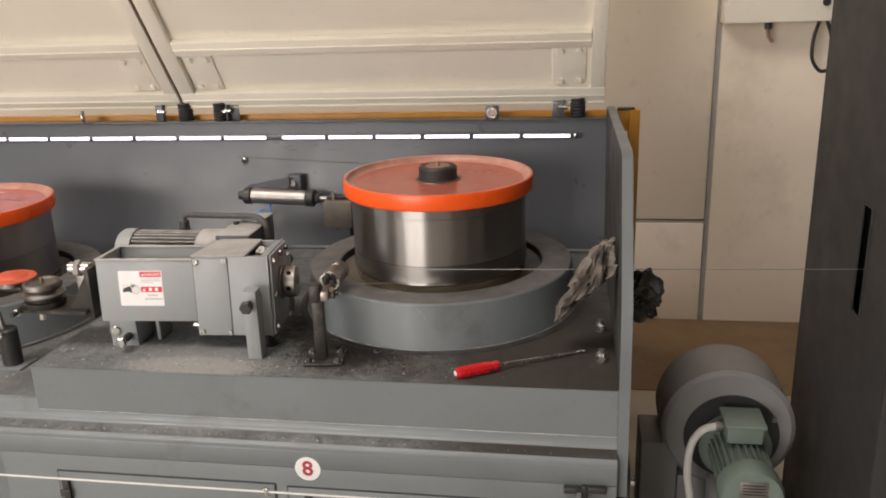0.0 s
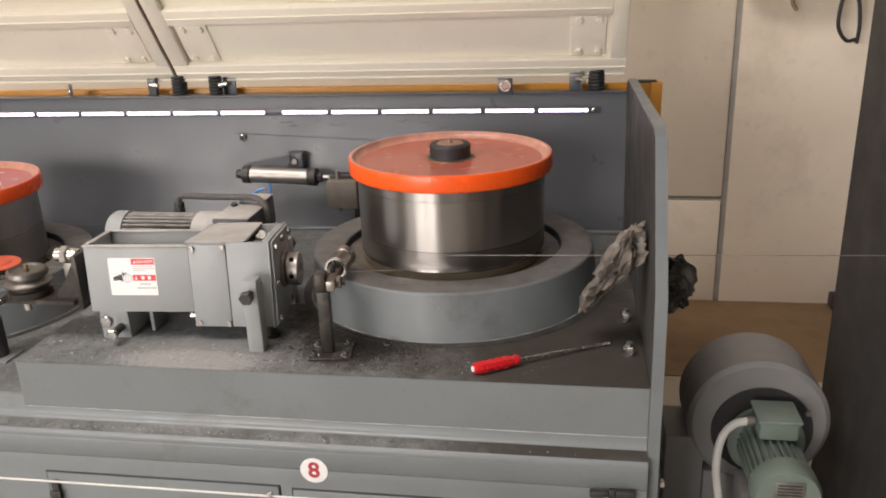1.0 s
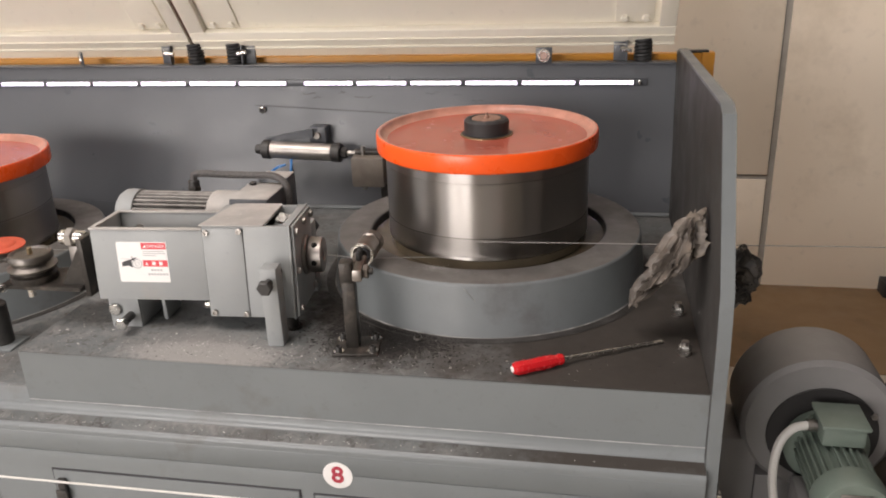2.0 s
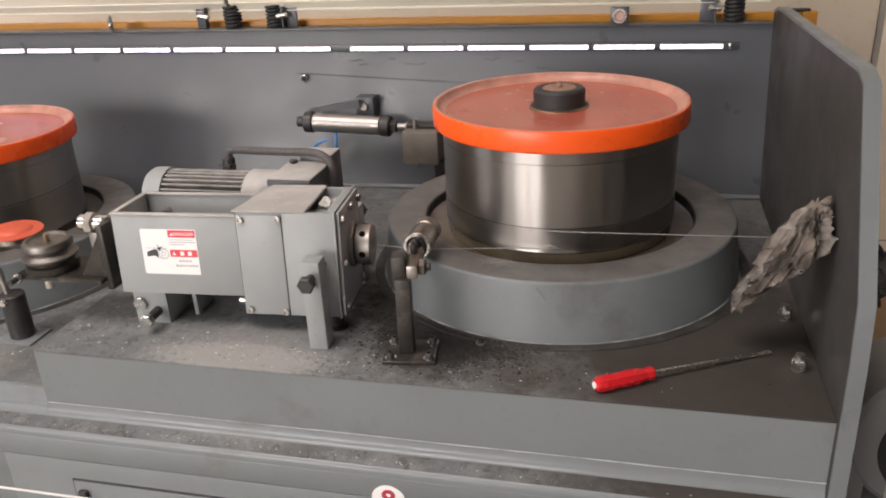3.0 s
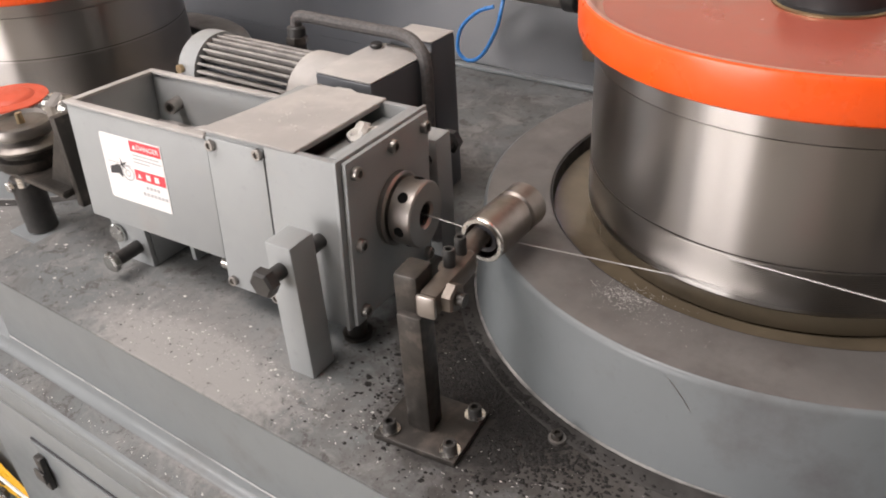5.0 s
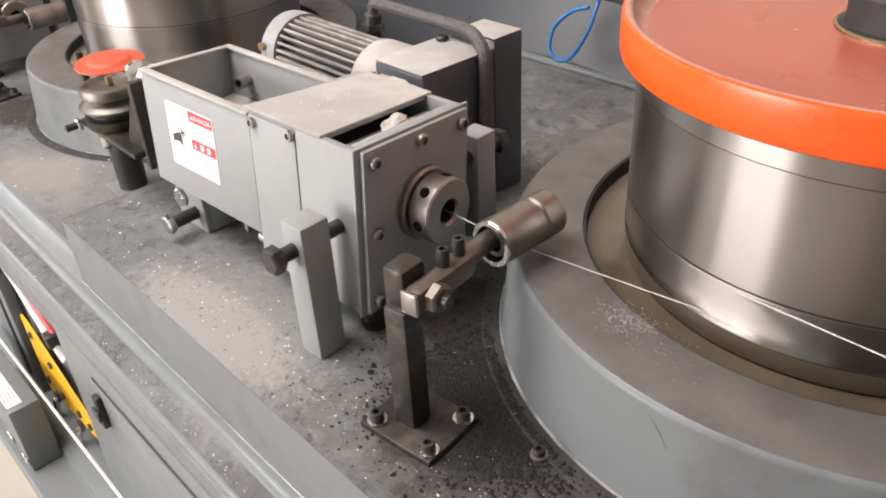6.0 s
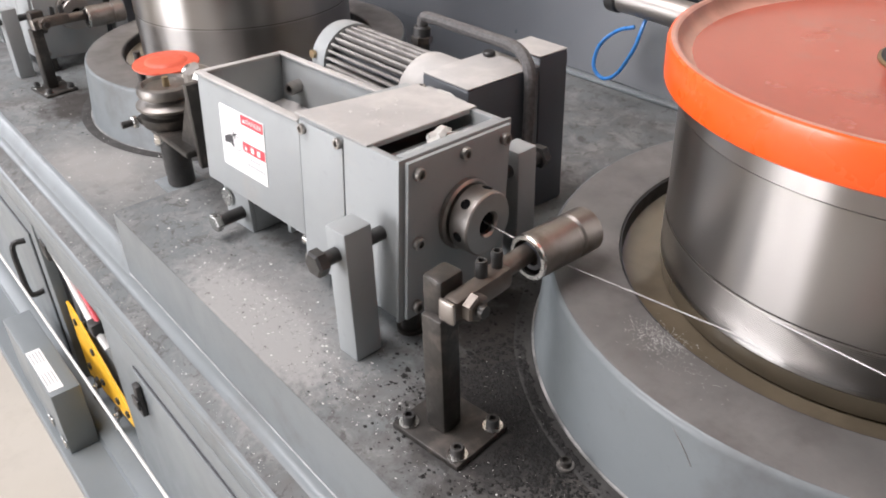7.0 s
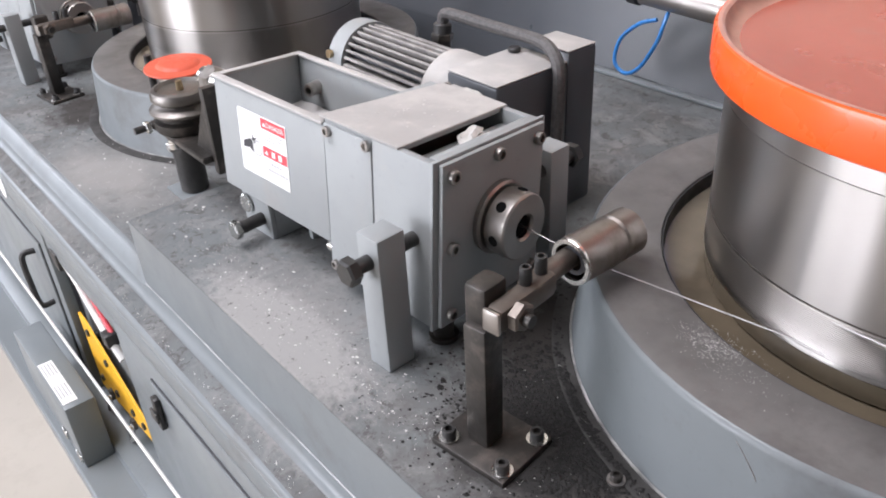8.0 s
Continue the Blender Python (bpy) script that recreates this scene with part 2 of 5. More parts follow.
        L(mask, x.inputs["Factor"])
        L(col, x.inputs["A"])
        x.inputs["B"].default_value = colour
        col = x.outputs["Result"]
    L(col, b.inputs["Base Color"])
    return m


DECK = deck_material()
DECKRING = mat("grimy_plate_paint", (0.040, 0.038, 0.036), 0.65, var=0.3, scale=12, bump=0.3, bscale=130, dirt=(0.085, 0.082, 0.078), dirt_amount=0.35, dirt_scale=9, spec=0.3)


def drum_material(name="ground_steel_drum", k=1.02, rough=0.30):
    """Ground steel: rings of brushing round the axis, with slightly duller and brighter bands."""
    m = mat(name, (0.40, 0.385, 0.37), 0.34, metal=1.0, var=0.03, scale=3)
    nt = m.node_tree
    L = nt.links.new
    b = nt.nodes["Principled BSDF"]
    co = nt.nodes.new("ShaderNodeTexCoord").outputs["Object"]
    sep = nt.nodes.new("ShaderNodeSeparateXYZ")
    L(co, sep.inputs[0])
    n = nt.nodes.new("ShaderNodeTexNoise")
    n.noise_dimensions = "1D"
    n.inputs["Scale"].default_value, n.inputs["Detail"].default_value = 60.0, 3
    L(sep.outputs["Z"], n.inputs["W"])
    ramp = nt.nodes.new("ShaderNodeMapRange")
    ramp.inputs[1].default_value, ramp.inputs[2].default_value, ramp.inputs[3].default_value, ramp.inputs[4].default_value = 0.25, 0.75, rough - 0.003, rough + 0.003
    L(n.outputs["Fac"], ramp.inputs[0])
    L(ramp.outputs[0], b.inputs["Roughness"])
    wide = nt.nodes.new("ShaderNodeTexNoise")
    wide.noise_dimensions = "1D"
    wide.inputs["Scale"].default_value, wide.inputs["Detail"].default_value = 5.0, 1
    L(sep.outputs["Z"], wide.inputs["W"])
    tone = nt.nodes.new("ShaderNodeMix")
    tone.data_type = "RGBA"
    tone.inputs["A"].default_value, tone.inputs["B"].default_value = (0.37 * k, 0.35 * k, 0.33 * k, 1), (0.40 * k, 0.382 * k, 0.365 * k, 1)
    L(wide.outputs["Fac"], tone.inputs["Factor"])
    L(tone.outputs["Result"], b.inputs["Base Color"])
    tan = nt.nodes.new("ShaderNodeTangent")
    tan.direction_type, tan.axis = "RADIAL", "Z"
    L(tan.outputs[0], b.inputs["Tangent"])
    b.inputs["Anisotropic"].default_value = 0.96
    b.inputs["Anisotropic Rotation"].default_value = 0.25
    return m


DRUM = drum_material()
COIL = drum_material("coiled_wire", 0.80, 0.36)
COLLAR = drum_material("ground_steel_collar", 1.04, 0.34)


# ---- mesh helpers ----
def finish(bm, angle=32):
    for f in bm.faces:
        f.smooth = True
    for e in bm.edges:
        e.smooth = len(e.link_faces) == 2 and e.calc_face_angle(0) < radians(angle)


def part(name, bm, material, parent=None, label=""):
    bmesh.ops.recalc_face_normals(bm, faces=bm.faces)
    finish(bm)
    me = bpy.data.meshes.new(name)
    bm.to_mesh(me)
    bm.free()
    me.materials.append(material)
    ob = new(name, me)
    ob.parent = parent
    if label:
        tagged(ob, label)
    return ob


def thing(name, m, label, category, group="", kind=""):
    ob = new(name)
    ob.empty_display_size = 0.05
    ob.matrix_world = m
    return tagged(ob, label, category, group, kind)


def merge(dst, src):
    me = bpy.data.meshes.new("tmp")
    src.to_mesh(me)
    src.free()
    dst.from_mesh(me)
    bpy.data.meshes.remove(me)


def box(lo, hi, bevel=0.0, bm=None, segs=2):
    b = bmesh.new()
    bmesh.ops.create_cube(b, size=1)
    for v in b.verts:
        v.co = Vector([lo[i] + (v.co[i] + 0.5) * (hi[i] - lo[i]) for i in range(3)])
    if bevel:
        bmesh.ops.bevel(b, geom=list(b.edges), offset=bevel, segments=segs, affect="EDGES", profile=0.5)
    if bm is None:
        return b
    merge(bm, b)
    return bm


def lathe(profile, segs=48, at=(0, 0, 0), axis=(0, 0, 1), bm=None, close=False):
    """Turn (radius, height) points round an axis."""
    b = bmesh.new()
    rings = []
    for r, h in profile:
        if r < 1e-6:
            rings.append([b.verts.new((0, 0, h))])
        else:
            rings.append([b.verts.new((r * math.cos(2 * math.pi * k / segs), r * math.sin(2 * math.pi * k / segs), h)) for k in range(segs)])
    pairs = list(zip(rings, rings[1:] + ([rings[0]] if close else [])))
    if not close:
        pairs = pairs[: len(rings) - 1]
    for a, c in pairs:
        for k in range(segs):
            n = (k + 1) % segs
            if len(a) == 1 and len(c) == 1:
                continue
            if len(a) == 1:
                b.faces.new((a[0], c[k], c[n]))
            elif len(c) == 1:
                b.faces.new((a[k], a[n], c[0]))
            else:
                b.faces.new((a[k], a[n], c[n], c[k]))
    q = Vector((0, 0, 1)).rotation_difference(Vector(axis))
    m = Matrix.Translation(at) @ q.to_matrix().to_4x4()
    bmesh.ops.transform(b, matrix=m, verts=b.verts)
    if bm is None:
        return b
    merge(bm, b)
    return bm


def rod(p0, p1, r, bm=None, segs=20, bevel=0.0):
    d = Vector(p1) - Vector(p0)
    h = d.length
    c = min(bevel, r * 0.6)
    prof = [(0, 0), (r - c, 0), (r, c), (r, h - c), (r - c, h), (0, h)] if c else [(0, 0), (r, 0), (r, h), (0, h)]
    return lathe(prof, segs, p0, d, bm)


def hexhead(at, axis, r, h, bm=None):
    return lathe([(0, 0), (r, 0), (r, h * 0.8), (r * 0.82, h), (0, h)], 6, at, axis, bm)


def sockethead(at, axis, r, h, bm=None):
    return lathe([(0, 0), (r, 0), (r, h * 0.85), (r * 0.88, h), (r * 0.55, h), (r * 0.5, h * 0.45), (0, h * 0.45)], 18, at, axis, bm)


def tube(points, r, bm=None, segs=10, smoothing=6):
    """A round hose along points, rounded by Catmull-Rom."""
    pts = [Vector(p) for p in points]
    if smoothing > 1 and len(pts) > 2:
        e = [2 * pts[0] - pts[1]] + pts + [2 * pts[-1] - pts[-2]]
        out = []
        for i in range(1, len(e) - 2):
            a, b0, c, d = e[i - 1 : i + 3]
            for k in range(smoothing):
                u = k / smoothing
                out.append(0.5 * (2 * b0 + (c - a) * u + (2 * a - 5 * b0 + 4 * c - d) * u * u + (3 * b0 - a - 3 * c + d) * u ** 3))
        pts = out + [pts[-1]]
    b = bmesh.new()
    rings, up = [], None
    for i, p in enumerate(pts):
        t = (pts[min(i + 1, len(pts) - 1)] - pts[max(i - 1, 0)]).normalized()
        if up is None:
            up = t.orthogonal().normalized()
        up = (up - t * up.dot(t)).normalized()
        side = t.cross(up)
        rings.append([b.verts.new(p + r * (math.cos(2 * math.pi * k / segs) * up + math.sin(2 * math.pi * k / segs) * side)) for k in range(segs)])
    for a, c in zip(rings, rings[1:]):
        for k in range(segs):
            b.faces.new((a[k], a[(k + 1) % segs], c[(k + 1) % segs], c[k]))
    b.faces.new(rings[0])
    b.faces.new(rings[-1])
    if bm is None:
        return b
    merge(bm, b)
    return bm


def extrude_x(profile, x0, x1, bm=None, bevel=0.0):
    """A solid with the (y, z) outline between x0 and x1."""
    b = bmesh.new()
    a = [b.verts.new((x0, y, z)) for y, z in profile]
    c = [b.verts.new((x1, y, z)) for y, z in profile]
    n = len(profile)
    b.faces.new(a)
    b.faces.new(c)
    for k in range(n):
        b.faces.new((a[k], a[(k + 1) % n], c[(k + 1) % n], c[k]))
    if bevel:
        bmesh.ops.bevel(b, geom=list(b.edges), offset=bevel, segments=2, affect="EDGES")
    if bm is None:
        return b
    merge(bm, b)
    return bm


def extrude_z(outline, z0, z1, bm=None, bevel=0.0):
    b = bmesh.new()
    a = [b.verts.new((x, y, z0)) for x, y in outline]
    c = [b.verts.new((x, y, z1)) for x, y in outline]
    n = len(outline)
    b.faces.new(a)
    b.faces.new(c)
    for k in range(n):
        b.faces.new((a[k], a[(k + 1) % n], c[(k + 1) % n], c[k]))
    if bevel:
        bmesh.ops.bevel(b, geom=list(b.edges), offset=bevel, segments=2, affect="EDGES")
    if bm is None:
        return b
    merge(bm, b)
    return bm


def moved(bm, m):
    bmesh.ops.transform(bm, matrix=m, verts=bm.verts)
    return bm


def lettering(name, text, size, material, parent, m, depth=0.0006, bold=0.0):
    data = bpy.data.curves.new(name, "FONT")
    data.body, data.size, data.extrude, data.align_x, data.align_y = text, size, depth, "CENTER", "CENTER"
    data.offset = bold
    tmp = bpy.data.objects.new(name, data)
    me = bpy.data.meshes.new_from_object(tmp)
    bpy.data.objects.remove(tmp)
    me.materials.append(material)
    ob = new(name, me)
    ob.parent = parent
    ob.matrix_local = m
    return ob


# ---- hall ----
tagged(part("floor", box((-9, -6, FLOOR - 0.1), (7, 4.9, FLOOR)), CONCRETE), "worn beige concrete workshop floor", "floor", kind="structure")
WY = 4.62
# added strip: brown floor tone by the wall, with its shade painted in
tagged(part("floor_strip", box((-9, 3.72, FLOOR + 0.0005), (7, WY + 0.011, FLOOR + 0.004), 0.001), BROWN_FLOOR), "brown strip added to darken the shaded floor along the wall", "floor", kind="structure")
def wall(name, lo, hi, material, label):
    return tagged(part(name, box(lo, hi), material), label, "wall", kind="structure")
wall("wall_north", (-9, WY + 0.012, FLOOR), (7, WY + 0.2, 6.0), JOINT, "cream panel wall of the workshop with grey joints")
# south, east and west walls and the roof: assumed enclosure, out of view
wall("wall_east", (7, -6, FLOOR), (7.2, 4.9, 6.0), HALL, "unseen workshop wall, assumed")
wall("wall_west_low", (-9.2, -6, FLOOR), (-9, 4.9, 1.4), HALL, "unseen workshop wall below assumed windows")
wall("wall_west_high", (-9.2, -6, 3.8), (-9, 4.9, 6.0), HALL, "unseen workshop wall above assumed windows")
wall("wall_west_pier", (-9.2, 0.9, 1.4), (-9, 4.9, 3.8), HALL, "unseen workshop wall beside assumed windows")
wall("wall_west_pier_far", (-9.2, -6, 1.4), (-9, -2.1, 3.8), HALL, "unseen workshop wall beside assumed windows")
for nm, xa, xb in (("west", -8.6, -6.4), ("east", 0.0, 3.1)):
    wall("wall_south_%s_low" % nm, (xa, -6.2, FLOOR), (xb, -6, 1.6), HALL, "unseen workshop wall below an assumed window")
    wall("wall_south_%s_high" % nm, (xa, -6.2, 3.8), (xb, -6, 6.0), HALL, "unseen workshop wall above an assumed window")
for nm, xa, xb in (("corner", -9, -8.6), ("west", -6.4, -6.0), ("middle", -2.0, 0.0), ("east", 3.1, 7)):
    wall("wall_south_%s" % nm, (xa, -6.2, FLOOR), (xb, -6, 6.0), HALL, "unseen workshop wall beside the assumed gate")
# unseen mullions added before the window lamps to streak the drum's reflection
for wx in (-7.85, -7.15, 0.75, 1.6, 2.4):
    tagged(part("window_mullion", box((wx - 0.05, -5.86, 1.6), (wx + 0.05, -5.80, 3.8), 0.005), HALL), "added unseen mullion that streaks the drum's reflection", "mullion", kind="structure")
wall("wall_south_high", (-6.0, -6.2, 4.2), (-2.0, -6, 6.0), HALL, "unseen workshop wall over the assumed gate")
for nm, lo, hi in (("ceiling", (-9, 1.5, 6.0), (7, 4.9, 6.15)), ("ceiling_south", (-9, -6, 6.0), (7, -0.9, 6.15)), ("ceiling_west", (-9, -0.9, 6.0), (-5.2, 1.5, 6.15)), ("ceiling_east", (-0.5, -0.9, 6.0), (7, 1.5, 6.15))):
    tagged(part(nm, box(lo, hi), ROOF), "unseen workshop roof, assumed grey sheet", "ceiling", kind="structure")
# unseen posts added across the gate lamp for vertical bands on the drum
for gx, gw in ((-4.9, 0.14), (-3.65, 0.20), (-2.75, 0.08)):
    tagged(part("gate_post", box((gx - gw, -5.2, FLOOR), (gx + gw, -5.05, 4.2), 0.01), HALL), "added unseen post that bands the drum's reflection", "post", kind="structure")
north = thing("wall_cladding", pose(0, 0, 0), "cream wall cladding of large panels with grey joints", "wall", kind="structure")
for x0, x1, z0, z1 in ((-9, -2.0, FLOOR, 6), (-1.98, 0.750, FLOOR, 0.330), (-1.98, 0.750, 0.356, 6.0), (0.781, 4.0, FLOOR, 6.0), (4.03, 7, FLOOR, 6.0)):
    part("wall_panel", box((x0, WY, z0), (x1, WY + 0.012, z1), 0.003), CREAM_WALL, north)

# ---- machine bed ----
XL, XR, STEP = -4.6, 0.155, -1.546
DZ, LOW = 0.6, 0.485
bed = thing("drawing_machine_bed", pose(0, 0, FLOOR), "grey painted steel bed of a wire drawing machine, grimy deck", "machine bed")
FZ = -FLOOR
def bedpart(name, bm, material, label="", parent=bed):
    return part(name, moved(bm, pose(0, 0, FZ)), material, parent, label)
def back(z):
    return 3.25 + 0.24 * (z - 0.6)
bedpart("raised_deck", box((STEP, 2.063, DZ - 0.004), (XR, 3.26, DZ), 0.0015), DECK, "grimy raised steel deck with grease and soap dust")
bedpart("raised_front", extrude_x([(2.063, 0.44), (2.4, 0.44), (2.4, 0.5955), (2.063, 0.5955)], STEP, XR), PAINT, "smooth grey front plate under the raised deck")
bedpart("lower_deck", box((XL, 2.092, LOW - 0.01), (STEP - 0.001, 3.26, LOW), 0.002), DECK, "grimy lower steel deck")
arc = [(2.040 + 0.020 * math.sin(k * math.pi / 12), 0.4505 - 0.020 * math.cos(k * math.pi / 12)) for k in range(7)]
bedpart("gutter", extrude_x([(2.008, 0.30), (2.005, 0.408), (2.006, 0.415), (2.009, 0.4195), (2.013, 0.4215)] + arc + [(2.066, 0.457), (2.078, LOW - 0.008), (2.088, LOW - 0.002), (2.12, LOW - 0.002), (2.12, 0.30)], XL, STEP - 0.0005), PAINT, "rounded grey gutter edge")
bedpart("gutter", extrude_x([(2.008, 0.30), (2.005, 0.408), (2.006, 0.415), (2.009, 0.4195), (2.013, 0.4215)] + arc + [(2.0625, 0.458), (2.0628, 0.462), (2.0628, 0.30)], STEP, XR - 0.0005), PAINT, "rounded grey gutter edge")
# thin pale tube stands for the highlight on the bend
bedpart("worn_edge", tube([(STEP + 0.002 + 0.1545 * k, 2.0617 + 0.0002 * (k % 2), 0.4588 + 0.0006 * (k % 3)) for k in range(12)], 0.0013, smoothing=2, segs=6), EDGE, "pale highlight line drawn along the bend")
bedpart("gutter_dirt", extrude_x([(2.0125, 0.4218), (2.040, 0.4308), (2.0445, 0.4316), (2.0445, 0.4322), (2.040, 0.4318), (2.0125, 0.4228)], XL, XR - 0.0008), DECK, "dark grime lying in the gutter")
OP0, OP1, OZ0, OZ1 = -2.12, -1.655, -0.16, 0.345
bedpart("front_plate", box((XL, 2.004, OZ1), (XR, 2.03, 0.40), 0.002), PAINT)
bedpart("front_plate", box((OP1, 2.004, -0.165), (XR, 2.03, OZ1 - 0.001), 0.002), PAINT)
bedpart("front_plate", box((XL, 2.004, -0.165), (OP0, 2.03, OZ1 - 0.001), 0.002), PAINT)
bedpart("recess_back", box((OP0 - 0.1, 2.040, -0.165), (OP1 + 0.1, 2.05, 0.40)), PAINT)
bedpart("recess_side", box((OP0 - 0.012, 2.0305, -0.16), (OP0, 2.0395, 0.345)), PANEL)
bedpart("skirt", extrude_x([(2.003, -0.166), (1.985, -0.167), (1.96, -0.180), (1.955, -0.198), (1.945, -0.2), (1.868, -0.2), (1.863, -0.205), (1.863, FLOOR), (2.15, FLOOR), (2.15, -0.166)], XL, XR), PAINT, "low grey skirt with a cable ledge")
bedpart("bed_body", box((XL, 2.151, FLOOR), (XR - 0.02, 3.23, 0.445)), PAINT)
bw = extrude_x([(back(0.602), 0.602), (back(0.602) + 0.03, 0.602), (back(1.108) + 0.03, 1.108), (back(1.108), 1.108)], XL, XR)
bedpart("back_panel", bw, PANEL, "leaning grey back panel")
bedpart("back_filler", extrude_x([(back(LOW + .002), LOW + .002), (back(LOW) + 0.03, LOW + .002), (back(0.6015) + 0.03, 0.6015), (back(0.6015), 0.6015)], XL, STEP - 0.001), PANEL)
bedpart("back_flange", box((XL, back(1.108) - 0.016, 1.1085), (XR - 0.001, back(1.108) + 0.035, 1.116), 0.002), PANEL)
bedpart("deck_strip", box((STEP, 3.225, DZ + 0.0005), (XR - 0.001, 3.249, DZ + 0.010), 0.003), PAINT)
rnd = random.Random(12)
for sx, sz, w in ((-1.19, 1.010, 0.05), (-1.15, 0.995, 0.03), (-1.05, 1.015, 0.025), (-0.99, 1.0, 0.07), (-0.72, 1.012, 0.05), (-0.62, 1.006, 0.03), (-0.55, 0.985, 0.04)):
    pts = [(sx + w * k / 4, back(sz + 0.006 * (rnd.random() - 0.5)) - 0.0004, sz + 0.010 * (rnd.random() - 0.5)) for k in range(5)]
    bedpart("scuff", tube(pts, 0.0011, smoothing=2, segs=6), GREASY)
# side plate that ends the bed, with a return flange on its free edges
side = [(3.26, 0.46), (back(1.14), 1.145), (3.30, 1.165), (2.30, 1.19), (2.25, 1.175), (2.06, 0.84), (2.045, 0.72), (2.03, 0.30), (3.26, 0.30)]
# the inner face's shade is in its dark paint; the flange stays lighter
bedpart("side_panel", extrude_x(side, 0.1552, 0.162), SHADED_PANEL, "tall grey side plate at the end of the bed")
edge = [Vector((0, y, z)) for y, z in side[1:8]]
outer, inner = [], []
for k, p in enumerate(edge):
    d = (edge[min(k + 1, 6)] - p).normalized() + (p - edge[max(k - 1, 0)]).normalized()
    d.normalize()
    nrm = Vector((0, d.z, -d.y)) * 0.004
    outer.append((p.y - nrm.y, p.z - nrm.z))
    inner.append((p.y + nrm.y, p.z + nrm.z))
fl = extrude_x(outer + inner[::-1], 0.1545, 0.183)
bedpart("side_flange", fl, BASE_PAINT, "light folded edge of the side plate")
# access plate on the back panel with its bolt
bedpart("access_plate", moved(box((-1.375, -0.007, 0.005), (-0.25, 0.0, 0.365)), pose(0, back(0.61), 0.612, -13.5) @ pose(-1.375, 0, 0.365, 0, 3.0) @ pose(1.375, 0, -0.365)), PANEL, "large access plate on the back panel")
# thin black strip draws the seam and the plate edge's shadow
bedpart("access_gap", moved(box((-1.378, -0.0075, 0.3652), (-0.25, -0.0002, 0.3682)), pose(0, back(0.61), 0.612, -13.5) @ pose(-1.375, 0, 0.365, 0, 3.0) @ pose(1.375, 0, -0.365)), INK)
bedpart("access_bolt", rod((-1.345, back(0.958) - 0.004, 0.958), (-1.345, back(0.958) - 0.022, 0.954), 0.014, bevel=0.003), BRIGHT)
# black disc on the bolt end paints the shade in its socket
bedpart("access_bolt_hole", rod((-1.345, back(0.958) - 0.0215, 0.954), (-1.345, back(0.958) - 0.0228, 0.9535), 0.008), INK)


def front_door(x0, x1, z0, z1, latch_x):
    door = bedpart("door", box((x0, 1.998, z0), (x1, 2.0035, z1), 0.002), PAINT, "flush grey sheet metal door")
    g = bmesh.new()
    t = 0.004
    for lo, hi in (((x0 - t, 2.001, z0), (x0 - 0.0003, 2.0045, z1)), ((x1 + 0.0003, 2.001, z0), (x1 + t, 2.0045, z1)), ((x0 - t, 2.001, z1 + 0.0003), (x1 + t, 2.0045, z1 + t))):
        box(lo, hi, bm=g)
    part("door_gap", moved(g, pose(0, 0, FZ)), INK, door)
    lt = box((latch_x - 0.011, 1.985, z1 - 0.10), (latch_x + 0.011, 1.9975, z1 - 0.02), 0.003)
    box((latch_x - 0.016, 1.979, z1 - 0.075), (latch_x + 0.016, 1.9845, z1 - 0.05), 0.002, lt)
    part("latch", moved(lt, pose(0, 0, FZ)), BLACK, door, "black quarter-turn latch")
    return door


front_door(-1.475, -0.80, -0.13, 0.288, -1.45)
front_door(-0.76, 0.05, -0.13, 0.282, -0.70)
front_door(-3.0, -2.18, -0.13, 0.288, -2.95)
bedpart("door_handle", box((0.015, 1.984, 0.327), (0.062, 2.003, 0.345), 0.004), BLACK, "black door handle")
bedpart("door_handle", box((0.078, 1.984, 0.331), (0.128, 2.003, 0.349), 0.004), BLACK, "black door handle")
bedpart("door_handle", box((0.062, 1.990, 0.24), (0.078, 2.003, 0.349), 0.003), BLACK, "black door handle")
for hx in (-2.26,):
    h = bmesh.new()
    tube([(hx, 2.0, 0.235), (hx, 1.965, 0.23), (hx + 0.01, 1.96, 0.155), (hx + 0.02, 1.965, 0.085), (hx + 0.02, 2.0, 0.08)], 0.008, h)
    bedpart("door_handle", h, BLACK, "black bow handle")
num = bedpart("number_plate", lathe([(0, 0), (0.037, 0), (0.0375, 0.001), (0.037, 0.0015), (0, 0.0015)], 48, (-0.697, 2.0035, 0.345), (0, -1, 0)), WHITE, "round white number disc with a red eight")
lettering("numeral", "8", 0.064, NUMERAL, num, pose(-0.697, 2.0015, 0.345 + FZ, 90), 0.0006, 0.0014)
num2 = bedpart("number_plate", lathe([(0, 0), (0.037, 0), (0.0375, 0.001), (0.037, 0.0015), (0, 0.0015)], 48, (-2.44, 2.0035, 0.36), (0, -1, 0)), WHITE, "round white number disc")

# yellow lever, hoses and cable in the front recess
plate = thing("yellow_plate", pose(-2.09, 2.024, -0.135), "yellow bolted plate in the open front recess", "plate")
part("sheet", moved(extrude_z([(0, 0), (0.375, 0.06), (0.385, 0.105), (0.04, 0.25), (0.0, 0.25)], 0.0, 0.006, bevel=0.0015), pose(0, 0, 0, 90)), YELLOW, plate)
for u, v in ((0.06, 0.20), (0.30, 0.07)):
    part("standoff", rod((u, 0.0002, v), (u, 0.0158, v), 0.012), BLACK, plate)
for u, v in ((0.05, 0.06), (0.16, 0.075), (0.27, 0.085), (0.34, 0.09), (0.05, 0.21), (0.15, 0.17)):
    part("bolt", hexhead((u, -0.0062, v), (0, -1, 0), 0.010, 0.006), BLACK, plate)
